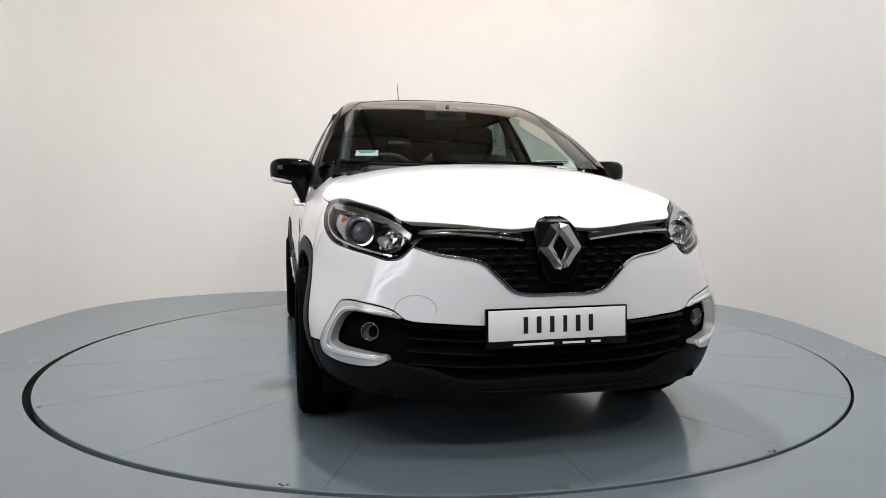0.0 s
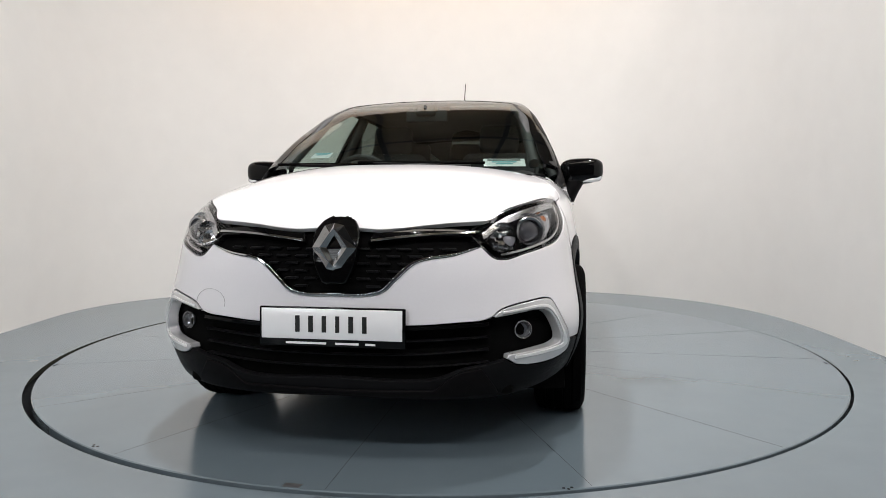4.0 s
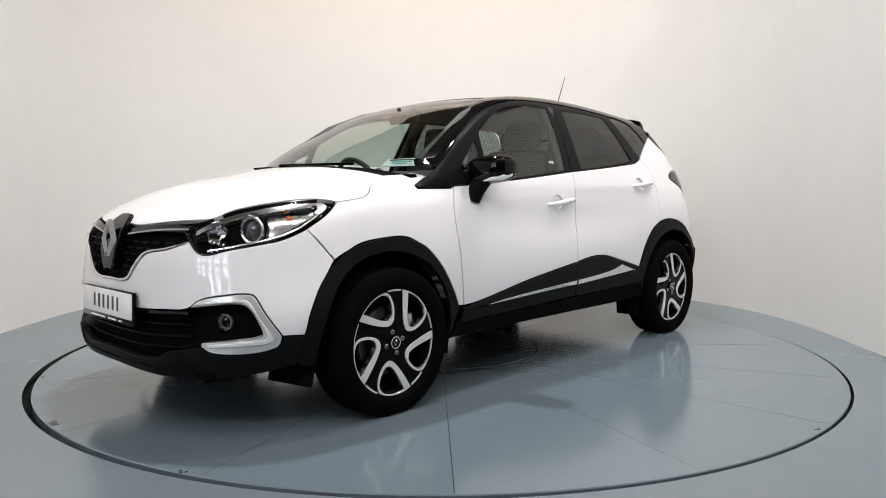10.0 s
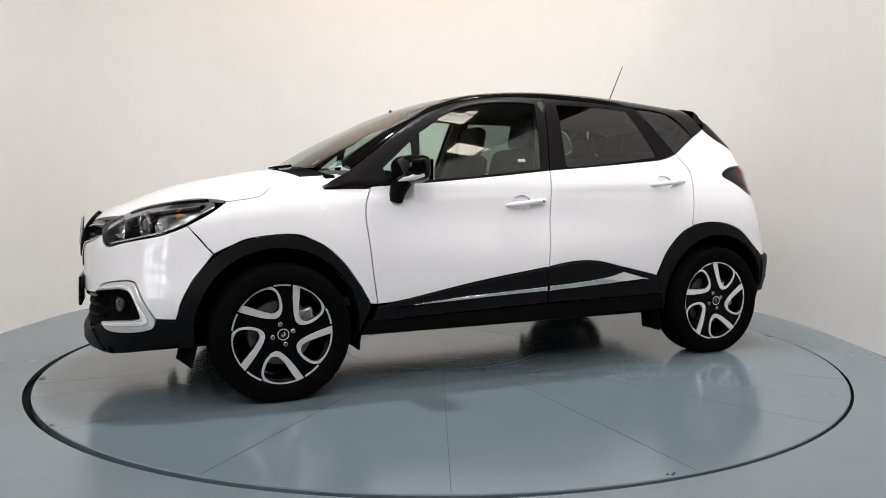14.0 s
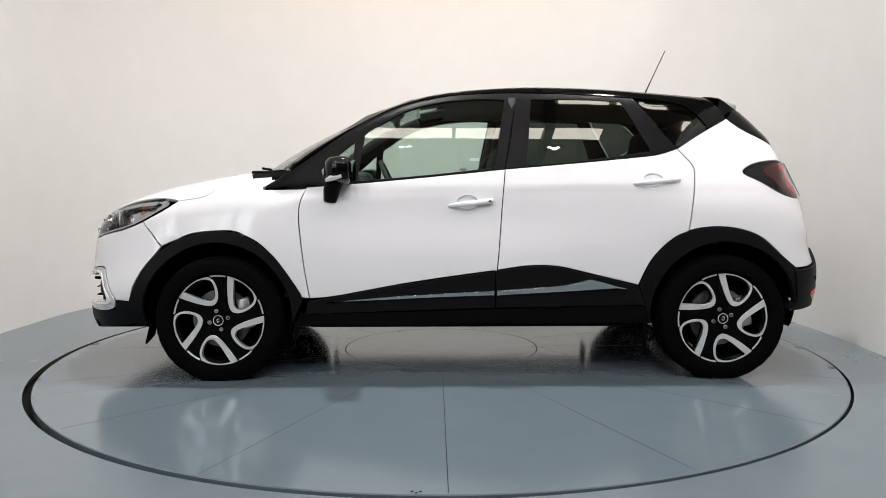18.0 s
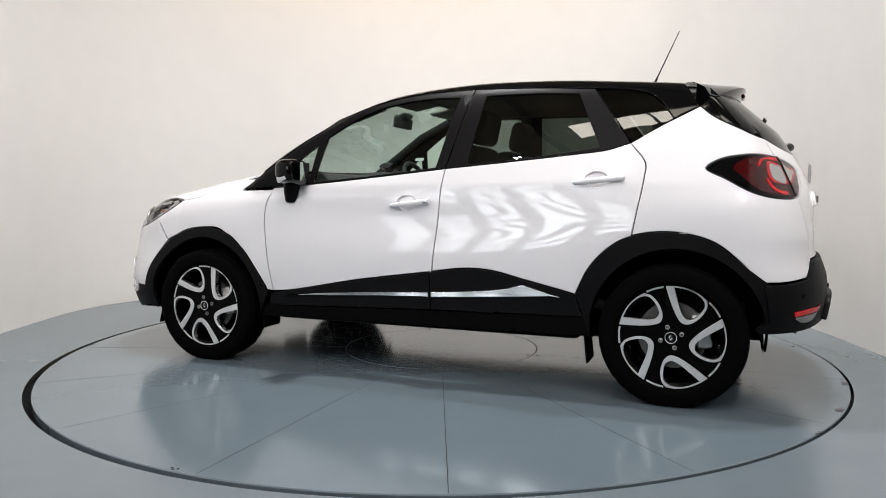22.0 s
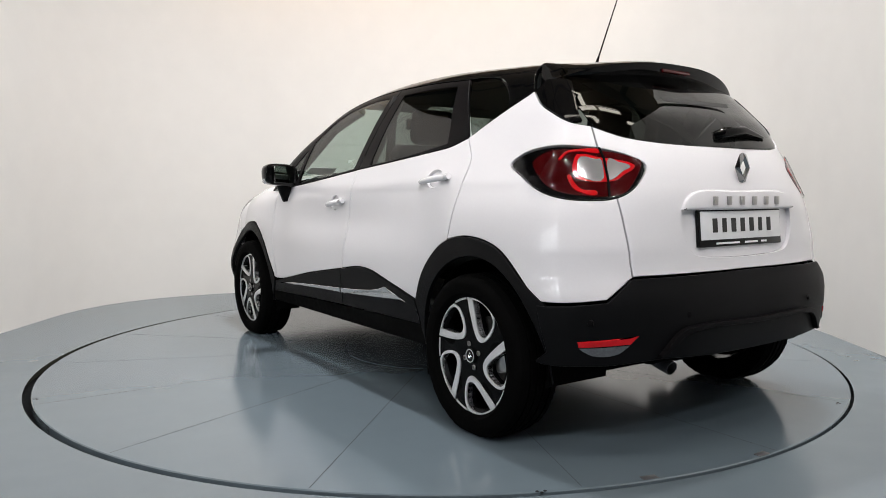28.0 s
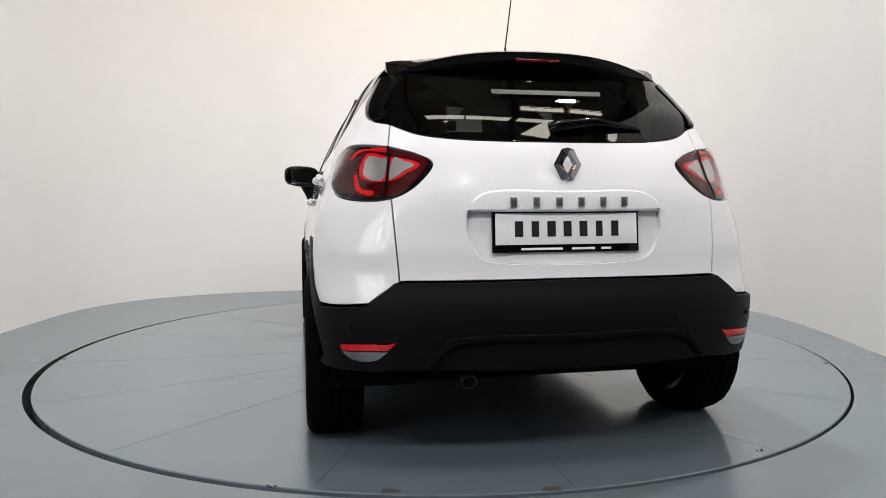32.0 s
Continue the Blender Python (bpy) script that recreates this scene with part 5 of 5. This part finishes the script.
# ---- the studio ----
def wall_line():
    """The wall's foot: straight sides and one wide bend, tighter at the west corner."""
    pts = [(-3.16, -3.2 + 0.425 * i) for i in range(10)]
    for i in range(49):
        a = math.pi * (1 - i / 48)
        c, s = math.cos(a), math.sin(a)
        y0, wide = (1.05, 2.975) if c < 0 else (0.5, 2.935)
        pts.append((-0.185 + wide * math.copysign(abs(c) ** 0.8, c), y0 + (2.88 - y0) * abs(s) ** 0.8))
    return pts + [(2.75 - 0.02 * i, 0.4 - 0.4 * i) for i in range(10)]


TURN_RADIUS = 2.262
bm = bmesh.new()
rim = [bm.verts.new((-0.013 + (TURN_RADIUS + 0.008) * math.cos(math.pi * i / 90), (TURN_RADIUS + 0.008) * math.sin(math.pi * i / 90), 0)) for i in range(180)]
outer = [bm.verts.new((17 * math.cos(math.pi * i / 90), 17 * math.sin(math.pi * i / 90), 0)) for i in range(180)]
for i in range(180):
    bm.faces.new((rim[i], outer[i], outer[(i + 1) % 180], rim[(i + 1) % 180]))
floor = tagged(part("floor", bm, FLOOR_PAINT), "blue-grey painted concrete showroom floor", "floor", kind="structure")

# the turntable: a steel-edged disc with joints between its floor plates
GAP = 0.017
bm = lathe([(TURN_RADIUS - GAP, -0.04), (TURN_RADIUS - GAP, 0.0), (TURN_RADIUS - GAP - 0.004, 0.004), (0.60, 0.004)], 180)
turntable = tagged(part("turntable", bm, DISC_PAINT), "round blue-grey painted car turntable set into the floor", "turntable")
part("centre_plate", lathe([(0.5945, -0.01), (0.5945, 0.004), (0, 0.004)], 96), DISC_PAINT, turntable, "round cover plate")
part("joint_bed", lathe([(0.605, 0.001), (0.590, 0.001)], 96), SEAM, turntable)
part("pit_ring", lathe([(TURN_RADIUS + 0.05, -0.05), (TURN_RADIUS - 0.10, -0.05)], 120), SEAM, floor)
for a in (0, 22.5, 45, 67.5, 90, 112.7, 135, 158, 180, 202.5, 225, 247, 270, 292, 315, 337):
    part("plate_joint", box(1.62, 0.0030 if a in (90, 112.7, 135, 45) else 0.0020, 0.0012, pose(1.42 * math.cos(radians(a)), 1.42 * math.sin(radians(a)), 0.0036, 0, 0, a)), JOINT, turntable)
for a, r in ((20, 2.23), (333, 2.22), (201, 2.20), (87, 2.22), (154, 2.24), (246, 2.22), (292, 2.22), (88, 0.64), (176, 0.57), (176, 0.63), (60, 0.57), (300, 0.57)):
    for j in range(3):
        part("screw_head", lathe([(0.006, 0.004), (0.005, 0.0050), (0, 0.0050)], 10, m=pose((r + 0.010 * (j % 2)) * math.cos(radians(a + 0.35 * j)), (r + 0.010 * (j % 2)) * math.sin(radians(a + 0.35 * j)), 0)), SEAM, turntable)
for a, r, ln in ((357, 2.222, 0.06), (164.5, 2.222, 0.06), (178, 2.228, 0.06)):
    part("floor_clip", box(0.03, ln, 0.0015, pose(r * math.cos(radians(a)), r * math.sin(radians(a)), 0.0048, 0, 0, a), 0.0005), FLOOR_CLIP, turntable, "worn grey metal clip")

bm = bmesh.new()
line = wall_line()
for (x0, y0), (x1, y1) in zip(line, line[1:]):
    vs = [bm.verts.new(p) for p in ((x0, y0, 0), (x1, y1, 0), (x1, y1, 3.7), (x0, y0, 3.7))]
    bm.faces.new(vs)
bmesh.ops.remove_doubles(bm, verts=bm.verts[:], dist=1e-4)
bmesh.ops.solidify(bm, geom=bm.faces[:], thickness=-0.10)
bmesh.ops.recalc_face_normals(bm, faces=bm.faces[:])
wall = tagged(part("wall_back", smooth(bm, 50), WALL_PAINT), "curved white painted studio wall", "wall", kind="structure")

# the hall round the studio: plain walls and a sheet roof, raised to a ridge over the turntable
ROOF_LINE = ((-7.3, 4.62), (-2.65, 4.62), (0.6, 6.35), (4.0, 4.62), (6.1, 4.62))


def roof_z(y):
    return float(np.interp(y, [p[0] for p in ROOF_LINE], [p[1] for p in ROOF_LINE]))


def prism(loop, a, b, bm=None):
    """A flat outline in the y-z plane, drawn out along x from a to b."""
    made = bmesh.new()
    one_end = [made.verts.new((a, y, z)) for y, z in loop]
    other = [made.verts.new((b, y, z)) for y, z in loop]
    made.faces.new(one_end)
    made.faces.new(other[::-1])
    for i in range(len(loop)):
        j = (i + 1) % len(loop)
        made.faces.new((one_end[j], one_end[i], other[i], other[j]))
    bmesh.ops.recalc_face_normals(made, faces=made.faces[:])
    return join_in(bm, made) if bm else made


for name, w, d, h, m in (("wall_north", 21.2, 0.2, 4.6, pose(-1.6, 6, 2.3)), ("wall_south", 21.2, 0.2, 4.6, pose(-1.6, -7.2, 2.3))):
    tagged(part(name, box(w, d, h, m), HALL_PAINT), "plain dark grey painted hall wall", "wall", kind="structure")
for name, x in (("wall_east", 8.9), ("wall_west", -12.1)):
    loop = [(-7.3, 0.0)] + [(y, z - 0.01) for y, z in ROOF_LINE] + [(6.1, 0.0)]
    tagged(part(name, prism(loop, x - 0.1, x + 0.1), HALL_PAINT), "plain dark grey painted hall gable wall", "wall", kind="structure")
SLOT = (-0.85, 1.9, -3.05, -2.65)  # the opening under the front rooflights
bm = bmesh.new()
for (y0, z0), (y1, z1) in (((-7.4, 4.62), (SLOT[2], 4.62)), *zip(ROOF_LINE[1:-1], ROOF_LINE[2:])):
    prism(((y0, z0), (y1, z1), (y1, z1 + 0.05), (y0, z0 + 0.05)), -12.3, 9.1, bm)
for x0, x1 in ((-12.3, SLOT[0]), (SLOT[1], 9.1)):
    prism(((SLOT[2], 4.62), (SLOT[3], 4.62), (SLOT[3], 4.67), (SLOT[2], 4.67)), x0, x1, bm)
tagged(part("ceiling", bm, ROOF_SHEET), "cream-coloured sheet roof lining", "ceiling", kind="structure")


def rooflight(x0, x1, y0, y1, z0, z1):
    """One translucent sheet with fine corrugation across it."""
    bm = bmesh.new()
    n = 36
    rows = [[bm.verts.new((x0 + (x1 - x0) * k / n, y, z + 0.006 * math.sin(k * 2.1))) for k in range(n + 1)] for y, z in ((y0, z0), (y1, z1))]
    for k in range(n):
        bm.faces.new((rows[0][k], rows[1][k], rows[1][k + 1], rows[0][k + 1]))
    tagged(part("rooflight", smooth(bm, 60), ROOFLIGHT), "translucent corrugated rooflight sheet", "rooflight", "rooflights", "structure")


for x0, x1 in ((-0.85, 0.18), (0.22, 1.23), (1.27, 1.9)):
    rooflight(x0, x1, SLOT[2], SLOT[3], 4.64, 4.64)
for x0, x1 in ((2.97, 3.42), (3.47, 3.90)):
    rooflight(x0, x1, -2.62, -2.30, roof_z(-2.62) - 0.03, roof_z(-2.30) - 0.03)
for x0, x1 in ((1.30, 1.95), (2.05, 2.75)):
    rooflight(x0, x1, -1.75, -1.15, roof_z(-1.75) - 0.03, roof_z(-1.15) - 0.03)
for x0, x1 in ((4.7, 5.55), (5.67, 6.2)):
    rooflight(x0, x1, -0.25, 0.57, roof_z(-0.25) - 0.03, roof_z(0.57) - 0.03)
for x in (-10.8, -8.4, -6.0, -3.6, -1.2, 1.2, 3.6, 5.61, 8.0):
    bm = bmesh.new()
    for (y0, z0), (y1, z1) in zip(ROOF_LINE, ROOF_LINE[1:]):
        prism(((y0, z0 - 0.14), (y1, z1 - 0.14), (y1, z1 - 0.02), (y0, z0 - 0.02)), x - 0.05, x + 0.05, bm)
    tagged(part("rafter", bm, RAFTER), "dark steel roof rafter", "rafter", "rafters", "structure")
for y in (-6.0, -4.2, -1.3, 2.4):
    tagged(part("purlin", box(20.8, 0.07, 0.10, pose(-1.6, y, roof_z(y) - 0.24), 0.01), RAFTER), "dark steel roof purlin", "purlin", "purlins", "structure")
for x, y, z, _ in PENDANTS:
    pendant = tagged(part("pendant_light", lathe([(0.05, 0.30), (0.11, 0.27), (0.20, 0.10), (0.23, 0.0), (0.222, 0.0), (0.19, 0.10), (0.10, 0.24)], 32, m=pose(x, y, z)), RAFTER), "dark metal bell-shaped pendant light, lit", "pendant light", "pendant lights")
    part("pendant_lens", lathe([(0.19, 0.085), (0, 0.08)], 32, m=pose(x, y, z)), SPOT_GLOW, pendant)
    part("pendant_stem", tube([(x, y, z + 0.28), (x, y, roof_z(y))], 0.012, 8), RAFTER, pendant)
# housings for both rows, the added fill row behind the camera included
for x, y, z, _ in SPOTS_AND_FILL:
    fixture = tagged(part("spotlight", box(0.26, 0.07, 0.05, pose(x, y, z + 0.06), 0.01), RAFTER), "small black twin ceiling spotlight, its rear row added as fill", "spotlight", "twin spotlights")
    part("spotlight_stem", tube([(x, y, z + 0.08), (x, y, 4.62)], 0.012, 8), RAFTER, fixture)
    for dx in (-0.045, 0.045):
        head = part("spotlight_head", lathe([(0.02, 0.05), (0.032, 0.03), (0.034, 0.0), (0.028, 0.0), (0.024, 0.012)], 20, m=pose(x + dx, y, z, 24)), RAFTER, fixture)
        part("spotlight_lens", lathe([(0.025, 0.010), (0, 0.008)], 20, m=pose(x + dx, y, z, 24)), SPOT_GLOW, head)
# a paned window behind the camera, daylight outside it
panel = tagged(part("window_1", box(4.9, 0.06, 2.56, pose(-5.1, -7.07, 2.84), 0.01), RAFTER), "dark framed window with a grid of daylit panes", "window", kind="structure")
for i in range(5):
    for j in range(7):
        part("pane", box(0.62, 0.02, 0.20, pose(-7.00 + 0.95 * i, -7.04, 1.80 + 0.345 * j)), PANE_GLOW, panel)


# ---- what turns ----
def heading(t):
    return -77.147 - 5.68294 * t + 0.2333 * ((t - 16) / 16) ** 2


def motions():
    times = [float(i) for i in range(33)]
    walk(turntable, [(t, pose(0, 0, 0, 0, 0, heading(t))) for t in times])
    walk(car, [(t, pose(0, 0, 0.004, 0, 0, heading(t)) @ pose(CAR_X, CAR_Y, 0)) for t in times])


motions()
